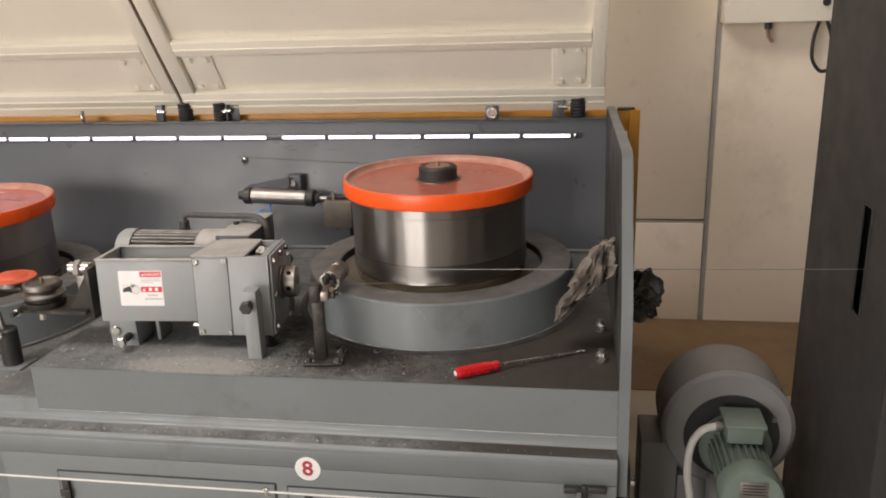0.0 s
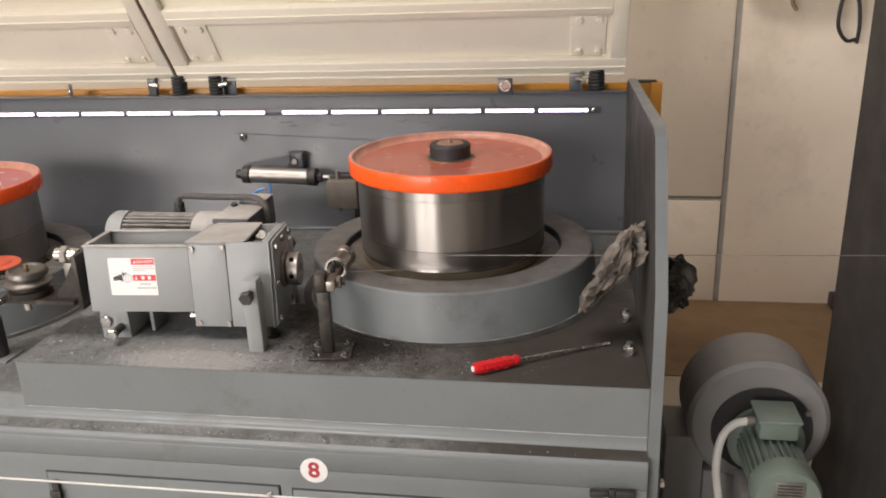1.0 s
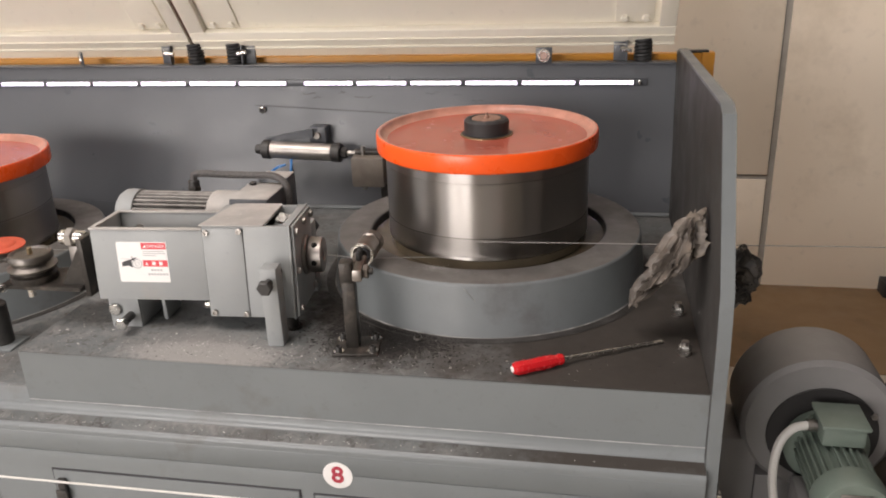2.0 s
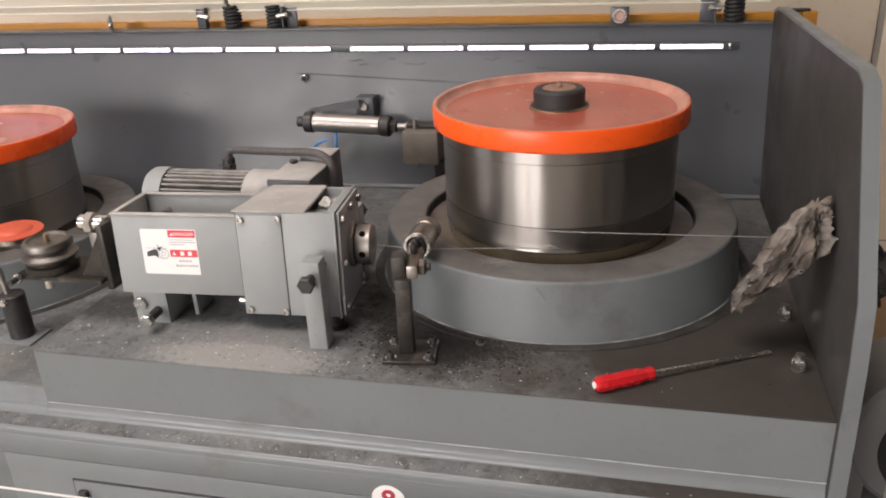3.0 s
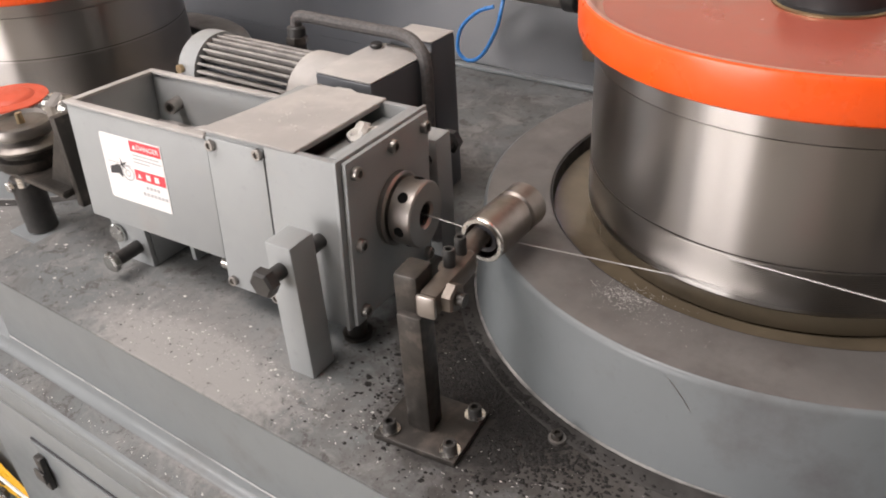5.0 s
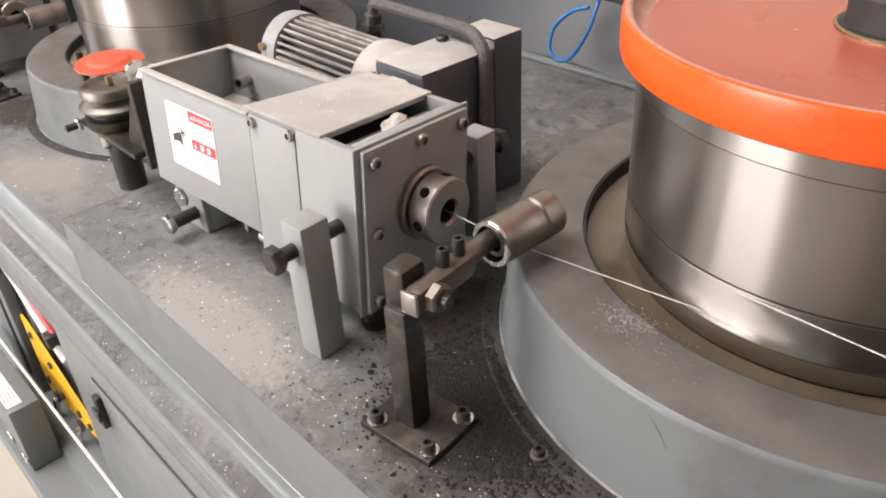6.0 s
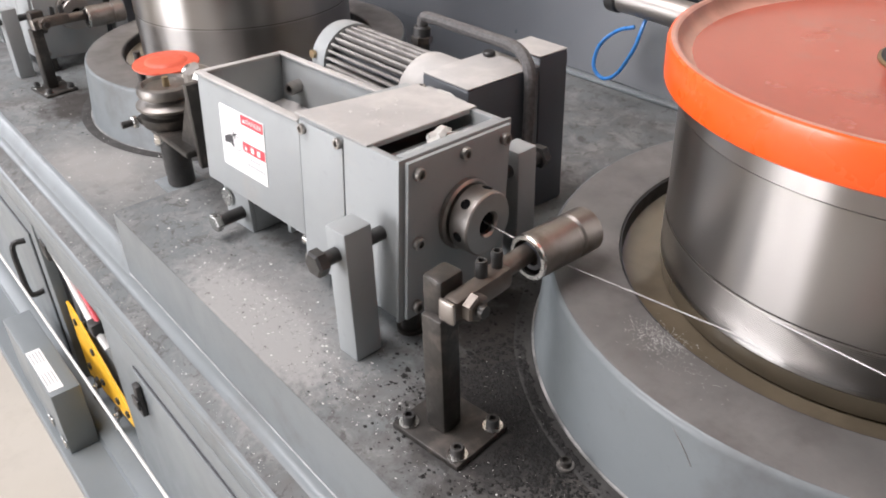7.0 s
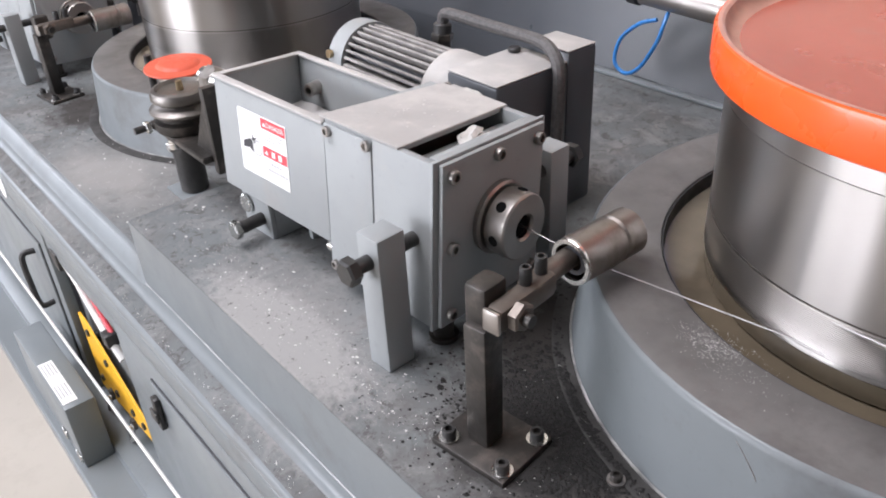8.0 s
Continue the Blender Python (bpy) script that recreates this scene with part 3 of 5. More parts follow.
for u in (0.10, 0.25):
    part("clamp", hexhead((u, -0.0062, 0.035), (0, -1, 0), 0.016, 0.010), BLACK, plate)
    part("wing_nut", rod((u, -0.018, 0.03), (u - 0.01, -0.024, -0.02), 0.008, bevel=0.002), BRIGHT, plate)
cable = thing("control_cable", pose(-2.03, 2.02, 0.29), "pale hoses with black connectors along the recess", "cable")
part("hose", tube([(-0.01, 0.0, 0.0), (0.06, 0.0, -0.02), (0.13, 0.0, -0.07), (0.20, 0.0, -0.11), (0.25, 0.005, -0.15)], 0.009), WHITE_HOSE, cable)
part("hose", tube([(0.0, 0.008, 0.01), (0.08, 0.008, -0.01), (0.15, 0.008, -0.055), (0.22, 0.008, -0.10)], 0.006), LABEL_RED, cable)
part("plug", box((-0.055, -0.018, -0.02), (-0.005, 0.018, 0.03), 0.006), BLACK, cable)
part("connector", box((0.19, -0.014, -0.125), (0.225, 0.016, -0.09), 0.005), BLACK, cable)

# pull cord along the front, with its tensioner
cord = thing("safety_cord", pose(-2.0, 1.908, 0.328), "thin pale safety pull cord along the machine front", "cord")
part("cord_line", tube([(-2.6, 0, 0.0), (2.1, 0, 0.0)], 0.0028, smoothing=1), WHITE_HOSE, cord)
part("turnbuckle", box((1.21, -0.006, -0.012), (1.222, 0.006, 0.014), 0.002), BRIGHT, cord)
for sx in (-1.0, 2.05):
    part("cord_bracket", box((sx, -0.004, -0.006), (sx + 0.012, 0.0935, 0.006), 0.001), PAINT, cord)

jb = thing("junction_box", pose(-2.01, 1.922, -0.1995), "grey steel junction box with a white label on the ledge", "junction box")
part("body", box((-0.30, -0.04, 0.0), (0.125, 0.034, 0.198), 0.004), PAINT, jb)
lab = part("label", box((-0.095, -0.036, 0.1982), (0.105, 0.000, 0.1992)), WHITE, jb, "white label with two columns of grey print")
for ix in (0, 1):
    for iy in range(4):
        part("print_bar", box((-0.085 + ix * 0.105, -0.032 + iy * 0.008, 0.1993), (-0.025 + ix * 0.105, -0.0285 + iy * 0.008, 0.1997)), LABEL_GREY, lab)
for fx in (-0.02, 0.09):
    part("foot_lug", box((fx, -0.046, 0.02), (fx + 0.035, -0.0405, 0.045), 0.002), BRIGHT, jb)

# ---- light strip ----
strip = thing("led_light_strip", pose(0, back(1.05), 1.05), "lit white led strip along the back panel top", "light strip")
part("rail", box((-4.4, -0.010, -0.012), (0.06, -0.003, 0.012), 0.001), PANEL, strip)
part("end_clip", box((0.030, -0.020, -0.009), (0.040, -0.0105, 0.009), 0.002), BRIGHT, strip)
first = part("diode", box((-0.0078, -0.0205, -0.0052), (0.0078, -0.0177, 0.0052)), LED)
DIODE = first.data
bpy.data.objects.remove(first)
for k in range(22):
    x1 = 0.016 - 0.2015 * k - (0.055 if k > 5 else 0.0)
    seg = part("led_bar", box((x1 - 0.186, -0.0175, -0.0075), (x1, -0.0105, 0.0075), 0.002), WHITE, strip)
    for j in range(9):
        lens = new("diode", DIODE)
        lens.parent = seg
        lens.matrix_local = pose(x1 - 0.186 + 0.0103 + j * 0.0207, 0, 0)

# ---- beam, hoods ----
beam = thing("amber_beam", pose(0, 3.455, FLOOR), "amber painted steel frame beam behind the back panel", "beam")
part("rail", box((-4.6, -0.01, 1.05 + FZ), (0.245, 0.03, 1.132 + FZ), 0.003), ORANGE_BEAM, beam)
part("post", box((0.246, -0.012, 0.0), (0.29, 0.04, 1.134 + FZ), 0.003), ORANGE_BEAM, beam)
part("clamp", box((0.20, -0.008, 1.1325 + FZ), (0.27, 0.02, 1.142 + FZ), 0.003), BLACK, beam)


def hood(u0, u1):
    h = thing("machine_hood", Matrix.Translation((0, 3.42, 1.19)) @ pose(0, 0, 0, 36.3), "cream enamelled machine hood, opened, with framed panels", "hood", "machine hoods")
    V = 1.0
    for lo, hi in (((u0, 0.005), (u1, 0.075)), ((u0 + 0.066, 0.276), (u1 - 0.056, 0.345)), ((u0 + 0.066, 0.62), (u1 - 0.056, 0.69)), ((u0, V - 0.07), (u1, V))):
        part("rail", box((lo[0], -0.028, lo[1]), (hi[0], 0.0, hi[1]), 0.003), CREAM, h)
        part("rail_lip", box((lo[0] + 0.001, -0.0335, lo[1] + 0.03), (hi[0] - 0.001, -0.0283, lo[1] + 0.036), 0.0015), CREAM, h)
    part("stile", box((u0, -0.027, 0.0755), (u0 + 0.065, 0.0, V - 0.0705), 0.003), CREAM, h)
    part("stile", box((u1 - 0.055, -0.027, 0.0755), (u1, 0.0, V - 0.0705), 0.003), CREAM, h)
    part("skin", box((u0 + 0.002, 0.0005, 0.007), (u1 - 0.002, 0.004, V - 0.002)), CREAM, h)
    part("side_seal", box((u0 - 0.012, -0.02, 0.0), (u0 - 0.0005, 0.002, V)), SEAL, h, "dark brown sealing strip")
    part("edge_lip", box((u0, -0.034, -0.002), (u1, 0.004, 0.0045), 0.0015), CREAM, h)
    for pu in (u0 + 0.075, u1 - 0.20):
        pl = part("hinge_plate", box((pu, -0.008, 0.083), (pu + 0.125, 0.0, 0.268), 0.002), CREAM, h, "cream bolted hinge plate")
        for bu, bv in ((0.03, 0.10), (0.10, 0.10), (0.03, 0.245), (0.10, 0.245)):
            part("bolt", hexhead((pu + bu, -0.0085, bv), (0, -1, 0), 0.014, 0.011), CREAM, pl)
    return h


hood(-1.618, 0.145)
hood(-3.40, -1.632)


def spring(x, y=3.40, z=1.117):
    s = thing("hood_spring", pose(x, y, z), "black coil spring stop under the hood", "spring", "hood springs")
    pts = [(0.027 * math.cos(a), 0.027 * math.sin(a), 0.072 * a / (12 * math.pi)) for a in [k * math.pi / 6 for k in range(73)]]
    part("coil", tube(pts, 0.0055, smoothing=1, segs=6), RUBBER, s)
    part("core", rod((0, 0, 0), (0, 0, 0.072), 0.022), RUBBER, s)


def spring_bracket(x, flip=1):
    b = thing("hood_bracket", pose(x, 3.395, 1.1165), "grey hood hinge bracket with a bolt", "bracket", "hood brackets")
    part("plate", box((-0.022, -0.004, 0.0), (0.022, 0.004, 0.072), 0.002), PANEL, b)
    part("web", box((flip * 0.022 - 0.003, -0.03, 0.0), (flip * 0.022 + 0.003, -0.0045, 0.07), 0.001), PANEL, b)
    part("pin", rod((flip * 0.0, -0.03, 0.045), (flip * 0.04, -0.03, 0.04), 0.009, bevel=0.002), BRIGHT, b)


for x in (-1.622, -1.463, 0.043):
    spring(x)
spring_bracket(-1.40, -1)
spring_bracket(-1.735, 1)
spring_bracket(-0.035, 1)


def lock_eye(x, turned=0):
    e = thing("hood_lock", pose(x, 3.345, 1.1165, 0, 0, turned), "small grey hood lock with a red sight ring", "lock", "hood locks")
    part("plate", box((-0.028, -0.003, 0.0), (0.028, 0.003, 0.055), 0.003), PANEL, e)
    part("ring", lathe([(0.013, 0), (0.022, 0), (0.023, 0.004), (0.021, 0.007), (0.014, 0.007)], 28, (0, -0.0035, 0.027), (0, -1, 0), close=True), BRIGHT, e)
    part("sight", rod((0, -0.0035, 0.027), (0, -0.0075, 0.027), 0.0125), mat("sight_red", (0.55, 0.36, 0.30), 0.4), e)


lock_eye(-0.295)
lock_eye(-2.07, -50)

# ---- drawing blocks ----
SPIN = []


def drawing_block(ox, dz, name_label):
    cx, cy = -0.417 + ox, 2.72
    z0 = (DZ if ox == 0 else LOW)
    seat = thing("block_base", pose(cx, cy, z0), "round grey cast base of a drawing block, worn rim", "machine base", "drawing block bases")
    top = 0.143 if ox == 0 else 0.155
    part("shell", lathe([(0.462, 0.0), (0.4605, 0.004), (0.4462, top - 0.009), (0.4452, top - 0.005), (0.4432, top - 0.002), (0.4405, top - 0.0007)], 96), BASE_PAINT, seat)
    part("rim", lathe([(0.4403, top - 0.0006), (0.437, top), (0.352, top), (0.348, top - 0.002), (0.3465, top - 0.006), (0.3465, 0.0)], 96), BASE_TOP, seat, "rubbed greasy top rim")
    part("weld_bead", lathe([(0.4625, 0.0005), (0.465, 0.0005), (0.464, 0.0022), (0.4615, 0.003)], 96, close=True), BEAD, seat)
    part("base_plate", lathe([(0.44, 0.0002), (0.488, 0.0002), (0.490, 0.0015), (0.487, 0.003), (0.4663, 0.003)], 96), DECKRING, seat, "thin grimy base plate")
    if ox == 0:
        pts = []
        for ang, h in ((-92.4, 0.1385), (-91.4, 0.134), (-90.0, 0.126), (-88.6, 0.115), (-87.4, 0.104), (-86.9, 0.098)):
            r = 0.4605 - 0.0140 * min(h, 0.129) / 0.129 - 0.32 * max(h - 0.129, 0)
            pts.append((r * math.cos(radians(ang)), r * math.sin(radians(ang)), h))
        part("scratch", tube(pts, 0.0007, smoothing=3, segs=6), DULL_STEEL, seat, "curved scratch in the paint")
    # black lip carried down the opening's wall, whose shade is in the colour
    part("dark_lip", lathe([(0.3462, top - 0.03), (0.3462, top - 0.004), (0.3445, top - 0.004), (0.3425, top - 0.03)], 96, close=True), RUBBER, seat)
    part("trough", lathe([(0.3424, top - 0.026), (0.337, top - 0.029), (0.30, top - 0.032), (0.13, top - 0.032)], 96), TAN, seat, "wet tan lining of the cooling trough")
    drum = thing("drawing_drum", pose(cx, cy, z0 + 0.001), "ground steel wire drum with an orange-red flange", "drum", "drawing drums")
    k = -z0 - 0.001 + dz
    def Z(z):
        return z + k
    gz = 0.800 if ox == 0 else 0.855
    part("barrel", lathe([(0.12, Z(0.602)), (0.12, Z(0.7395)), (0.288, Z(0.740)), (0.2915, Z(0.7425)), (0.2915, Z(0.746)), (0.2907, Z(0.748)), (0.2907, Z(gz)), (0.2908, Z(gz + 0.0025)), (0.2915, Z(0.9)), (0.2916, Z(0.953)), (0.2905, Z(0.9535)), (0.2, Z(0.9535))], 144), DRUM, drum, "worn ground steel barrel")
    part("barrel_collar", lathe([(0.2, Z(0.9538)), (0.2912, Z(0.9538)), (0.2922, Z(0.9545)), (0.2922, Z(0.985)), (0.2, Z(0.985))], 144), COLLAR, drum, "brighter ground collar under the flange")
    part("coil_line", lathe([(0.2909, Z(gz + 0.0028)), (0.2921, Z(gz + 0.0028)), (0.2921, Z(gz + 0.0042)), (0.2909, Z(gz + 0.0042))], 144, close=True), GREASY, drum)
    low = 0.7122 if ox == 0 else 0.7195
    part("drum_skirt", lathe([(0.2, Z(low)), (0.286, Z(low)), (0.2885, Z(low + 0.002)), (0.2885, Z(0.7393)), (0.286, Z(0.7394))], 96), TAN, drum, "wet tan skirt under the coil")
    part("flange_band", lathe([(0.292, Z(0.9852)), (0.311, Z(0.9852)), (0.3145, Z(0.988)), (0.3155, Z(0.993)), (0.3155, Z(1.030)), (0.3140, Z(1.0345)), (0.3115, Z(1.036))], 144), ORANGE, drum, "glossy orange-red flange band")
    part("rim_edge", lathe([(0.3113, Z(1.0362)), (0.3065, Z(1.0365)), (0.303, Z(1.0345)), (0.300, Z(1.0255)), (0.291, Z(1.017)), (0.284, Z(1.0155))], 144), RIM_WORN, drum, "worn pinkish inner rim")
    part("dish", lathe([(0.2838, Z(1.0155)), (0.08, Z(1.0155)), (0.0, Z(1.0155))], 144), ORANGE_DISH, drum, "dull orange-red dish")
    cap = part("hub", lathe([(0.071, Z(1.0157)), (0.071, Z(1.020)), (0.064, Z(1.021)), (0.063, Z(1.025)), (0.064, Z(1.056)), (0.058, Z(1.0625)), (0.046, Z(1.063)), (0.044, Z(1.061)), (0, Z(1.061))], 56), RUBBER, drum, "black rubber hub cap")
    part("hub_washer", lathe([(0.0715, Z(1.0156)), (0.0745, Z(1.0156)), (0.0745, Z(1.018)), (0.0713, Z(1.0195))], 56, close=True), BRASS, cap)
    part("hub_disc", lathe([(0, Z(1.0613)), (0.042, Z(1.0613)), (0.040, Z(1.0632)), (0, Z(1.0632))], 40), COPPERY, cap, "dull copper disc")
    part("hub_nipple", lathe([(0.008, Z(1.0633)), (0.008, Z(1.068)), (0.004, Z(1.070)), (0.004, Z(1.077)), (0.0, Z(1.078))], 16), COPPERY, cap)
    turns, n = (22 if ox == 0 else 44), 96
    pts = [(0.2905 * math.cos(2 * math.pi * i / n), 0.2905 * math.sin(2 * math.pi * i / n), Z(0.748) + 0.0024 * i / n) for i in range(turns * n)]
    part("wire_coil", tube(pts, 0.0013, smoothing=1, segs=6), COIL, drum, "close turns of bright drawn wire")
    SPIN.append((drum, (cx, cy, z0 + 0.001)))
    return drum


drawing_block(0.0, 0.0, "")
drawing_block(-1.80, -0.11, "")


# ---- die boxes ----
def lump(at, size, seed):
    """A small uneven clod."""
    b = bmesh.new()
    bmesh.ops.create_icosphere(b, subdivisions=3, radius=1.0)
    for v in b.verts:
        p = Vector(v.co)
        k = 0.85 + 0.45 * noise.noise(p * 1.7 + Vector((seed, 0, 0))) + 0.25 * noise.noise(p * 4.5)
        v.co = Vector((at[0] + p.x * size[0] * k, at[1] + p.y * size[1] * k, at[2] + max(p.z, -0.5) * size[2] * k))
    return b


def die_box(m, group="die boxes"):
    d = thing("die_box", m, "grey dusty soap box with a red and white danger sticker", "die box", group)
    D, HD = 0.226, 0.180
    t = 0.007
    x0, x1, z0, z1 = -0.530, -0.230, 0.090, 0.279
    # the box hangs between its clamp bolts, leaning back a little
    lean = pose(0, 0, 0.17, -4.4) @ pose(0, 0, -0.17)
    skew = Matrix(((1, -0.08, 0, 0), (0, 1, 0, 0), (0, 0, 1, 0), (0, 0, 0, 1)))

    def body(name, bm, material, label="", parent=None):
        return part(name, moved(bm, lean @ skew), material, parent or d, label)

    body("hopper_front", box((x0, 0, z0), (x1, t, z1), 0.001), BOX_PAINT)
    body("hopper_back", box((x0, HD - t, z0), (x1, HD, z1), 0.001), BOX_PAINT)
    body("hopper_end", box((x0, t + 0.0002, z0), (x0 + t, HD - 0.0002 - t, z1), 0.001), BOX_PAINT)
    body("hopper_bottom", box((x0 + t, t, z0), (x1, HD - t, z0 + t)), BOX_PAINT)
    rim = bmesh.new()
    for lo, hi in (((x0 - 0.003, -0.003, z1 + 0.0003), (x1, 0.011, z1 + 0.005)), ((x0 - 0.003, HD - 0.011, z1 + 0.0003), (x1, HD + 0.003, z1 + 0.005)), ((x0 - 0.003, 0.0112, z1 + 0.0003), (x0 + 0.011, HD - 0.0112, z1 + 0.005))):
        box(lo, hi, 0.0015, rim)
    body("hopper_rim", rim, DUSTY, "pale dusty rim")
    body("soap_powder", box((x0 + 0.008, 0.008, 0.098), (x1 - 0.001, HD - 0.009, 0.178)), DUSTY, "grey soap powder in the hopper")
    heap = bmesh.new()
    n = 18
    grid = [[heap.verts.new((x0 + 0.009 + (x1 - x0 - 0.011) * i / n, 0.009 + (HD - 0.019) * j / n, 0.1785 + 0.020 * max(0.0, noise.noise(Vector((i * 0.28, j * 0.31, 2.0)))) + 0.003 * (1 + noise.noise(Vector((i * 1.1, j * 1.3, 7.0)))) + 0.018 * (j / n) ** 2)) for j in range(n + 1)] for i in range(n + 1)]
    for i in range(n):
        for j in range(n):
            heap.faces.new((grid[i][j], grid[i + 1][j], grid[i + 1][j + 1], grid[i][j + 1]))
    body("powder_surface", heap, DUSTY, "uneven surface of grey soap powder")
    body("hopper_bolt", sockethead((x0 + 0.06, HD - t, 0.236), (0.3, -1, 0), 0.012, 0.03), DULL_STEEL)
    body("agitator_disc", rod((-0.292, D / 2, 0.185), (-0.282, D / 2, 0.218), 0.04, bevel=0.004, segs=28), DUSTY)
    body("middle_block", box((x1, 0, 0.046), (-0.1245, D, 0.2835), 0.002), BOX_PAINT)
    shell = bmesh.new()
    box((-0.122, 0.0, 0.046), (-0.006, 0.012, 0.290), 0.002, shell)
    box((-0.122, D - 0.012, 0.046), (-0.006, D, 0.290), 0.002, shell)
    box((-0.122, 0.0125, 0.046), (-0.006, D - 0.0125, 0.236), 0.0, shell)
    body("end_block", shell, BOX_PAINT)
    body("joint", box((-0.1242, 0.002, 0.048), (-0.1222, D - 0.002, 0.282)), INK)
    body("cover_plate", extrude_z([(-0.238, -0.001), (-0.068, -0.001), (-0.068, D + 0.001), (-0.205, D + 0.001)], 0.2903, 0.2933, bevel=0.001), DUSTY, "dust-covered lid plate")
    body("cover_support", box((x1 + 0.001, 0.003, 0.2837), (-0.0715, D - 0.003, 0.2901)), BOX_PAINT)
    # filling set high so that the slot's inside looks less dark
    body("slot_powder", box((-0.0685, 0.0128, 0.2362), (-0.0225, D - 0.0128, 0.268)), BOX_PAINT, "slot filling raised to lighten the slot")
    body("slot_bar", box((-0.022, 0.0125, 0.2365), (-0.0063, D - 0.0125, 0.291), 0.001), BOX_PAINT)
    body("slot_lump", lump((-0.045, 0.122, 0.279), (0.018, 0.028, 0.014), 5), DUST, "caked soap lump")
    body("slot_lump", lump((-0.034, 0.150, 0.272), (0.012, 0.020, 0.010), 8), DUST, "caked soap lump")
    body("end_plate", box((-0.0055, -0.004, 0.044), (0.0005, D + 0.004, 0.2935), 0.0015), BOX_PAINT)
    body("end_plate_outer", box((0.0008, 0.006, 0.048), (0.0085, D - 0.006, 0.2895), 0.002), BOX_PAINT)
    for by, bz in ((0.024, 0.271), (0.116, 0.274), (D - 0.022, 0.271), (0.024, 0.168), (D - 0.022, 0.168), (0.024, 0.066), (D - 0.022, 0.066)):
        body("end_bolt", sockethead((0.0086, by, bz), (1, 0, 0), 0.0095, 0.009), DULL_STEEL)
    for bx, bz in ((-0.219, 0.273), (-0.132, 0.277), (-0.217, 0.058), (-0.132, 0.055)):
        body("side_bolt", sockethead((bx, -0.0005, bz), (0, -1, 0), 0.008, 0.006), DULL_STEEL)
    # collar nut round the die
    cy, cz = 0.120, 0.181
    body("collar_flange", lathe([(0.024, 0.0), (0.053, 0.0), (0.0535, 0.008), (0.050, 0.011), (0.024, 0.011)], 48, (0.0087, cy, cz), (1, 0, 0), close=True), DULL_STEEL)
    nut = body("collar_nut", lathe([(0.017, 0.0), (0.037, 0.0), (0.040, 0.003), (0.047, 0.0035), (0.0475, 0.005), (0.0475, 0.036), (0.0455, 0.0385), (0.020, 0.039), (0.017, 0.035)], 48, (0.0202, cy, cz), (1, 0, 0), close=True), STEEL, "round steel collar nut with spanner holes")
    # spanner holes are raised discs, their shade painted near-black
    for k in range(6):
        a = radians(60 * k + 12)
        nv = Vector((0, math.cos(a), math.sin(a)))
        p = Vector((0.0405, cy, cz)) + nv * 0.0465
        body("spanner_hole", rod(p, p + nv * 0.0016, 0.0078, segs=16), HOLE_SHADE, "", nut)
    # black plug fills the bore to paint the die hole's shade
    body("die_hole", rod((0.012, cy, cz), (0.050, cy, cz), 0.0168), HOLE_SHADE, "dark die hole", nut)
    # legs with clamp bolts
    for y0, y1, s in ((-0.078, -0.032, -1), (D + 0.03, D + 0.072, 1)):
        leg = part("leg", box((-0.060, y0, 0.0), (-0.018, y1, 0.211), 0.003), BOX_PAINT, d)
        yy = y0 if s < 0 else y1
        part("clamp_bolt", hexhead((-0.038, yy + s * 0.024, 0.175), (0, s, 0), 0.0195, 0.016), BLACK, leg, "black hexagon clamp bolt")
        part("bolt_shank", rod((-0.038, yy + s * 0.024, 0.175), (-0.038, -0.001 if s < 0 else D + 0.001, 0.175), 0.0105), BLACK, leg)
    part("support_pin", rod((-0.024, 0.03, 0.0), (-0.024, 0.03, 0.047), 0.015), GREASY, d)
    part("pin_ring", lathe([(0.016, 0.0), (0.022, 0.0), (0.022, 0.006), (0.016, 0.006)], 28, (-0.024, 0.03, 0.0004), close=True), GREASY, d)
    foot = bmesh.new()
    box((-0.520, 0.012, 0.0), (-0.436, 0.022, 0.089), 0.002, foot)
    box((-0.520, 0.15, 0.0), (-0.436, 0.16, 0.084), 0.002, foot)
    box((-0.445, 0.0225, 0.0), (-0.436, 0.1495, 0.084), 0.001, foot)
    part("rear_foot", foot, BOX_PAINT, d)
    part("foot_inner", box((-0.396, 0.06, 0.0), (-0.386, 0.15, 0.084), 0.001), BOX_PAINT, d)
    part("foot_bolt", hexhead((-0.462, -0.036, 0.035), (0, -1, 0), 0.017, 0.013), BRIGHT, d)
    part("foot_bolt_shank", rod((-0.462, -0.036, 0.035), (-0.462, 0.0115, 0.035), 0.0115), BLACK, d)
    part("foot_washer", rod((-0.503, 0.0115, 0.052), (-0.503, 0.004, 0.052), 0.017, bevel=0.002), BRIGHT, d)
    body("side_washer", rod((-0.2305, 0.012, 0.076), (-0.244, 0.012, 0.076), 0.010), BRIGHT)
    # sticker
    s = part("sticker", extrude_z([(0.0035, 0), (0.132, 0), (0.132, 0.114), (0.0035, 0.114), (0, 0.1105), (0, 0.0035)], 0, 0.0008), WHITE, d, "white and red danger sticker with a wheel pictogram")
    s.matrix_local = lean @ pose(-0.464, -0.0002, 0.139, 90) @ Matrix.Diagonal((1.03, 0.95, 1, 1))
    part("sticker_bar", box((0.066, 0.094, 0.0008), (0.130, 0.112, 0.0012)), LABEL_RED, s)
    part("sticker_bar", box((0.066, 0.045, 0.0008), (0.130, 0.063, 0.0012)), LABEL_RED, s)
    lettering("sticker_word", "DANGER", 0.0115, WHITE, s, pose(0.104, 0.1025, 0.0013), 0.0002)
    for cy0 in (0.0985, 0.0495):
        tri = bmesh.new()
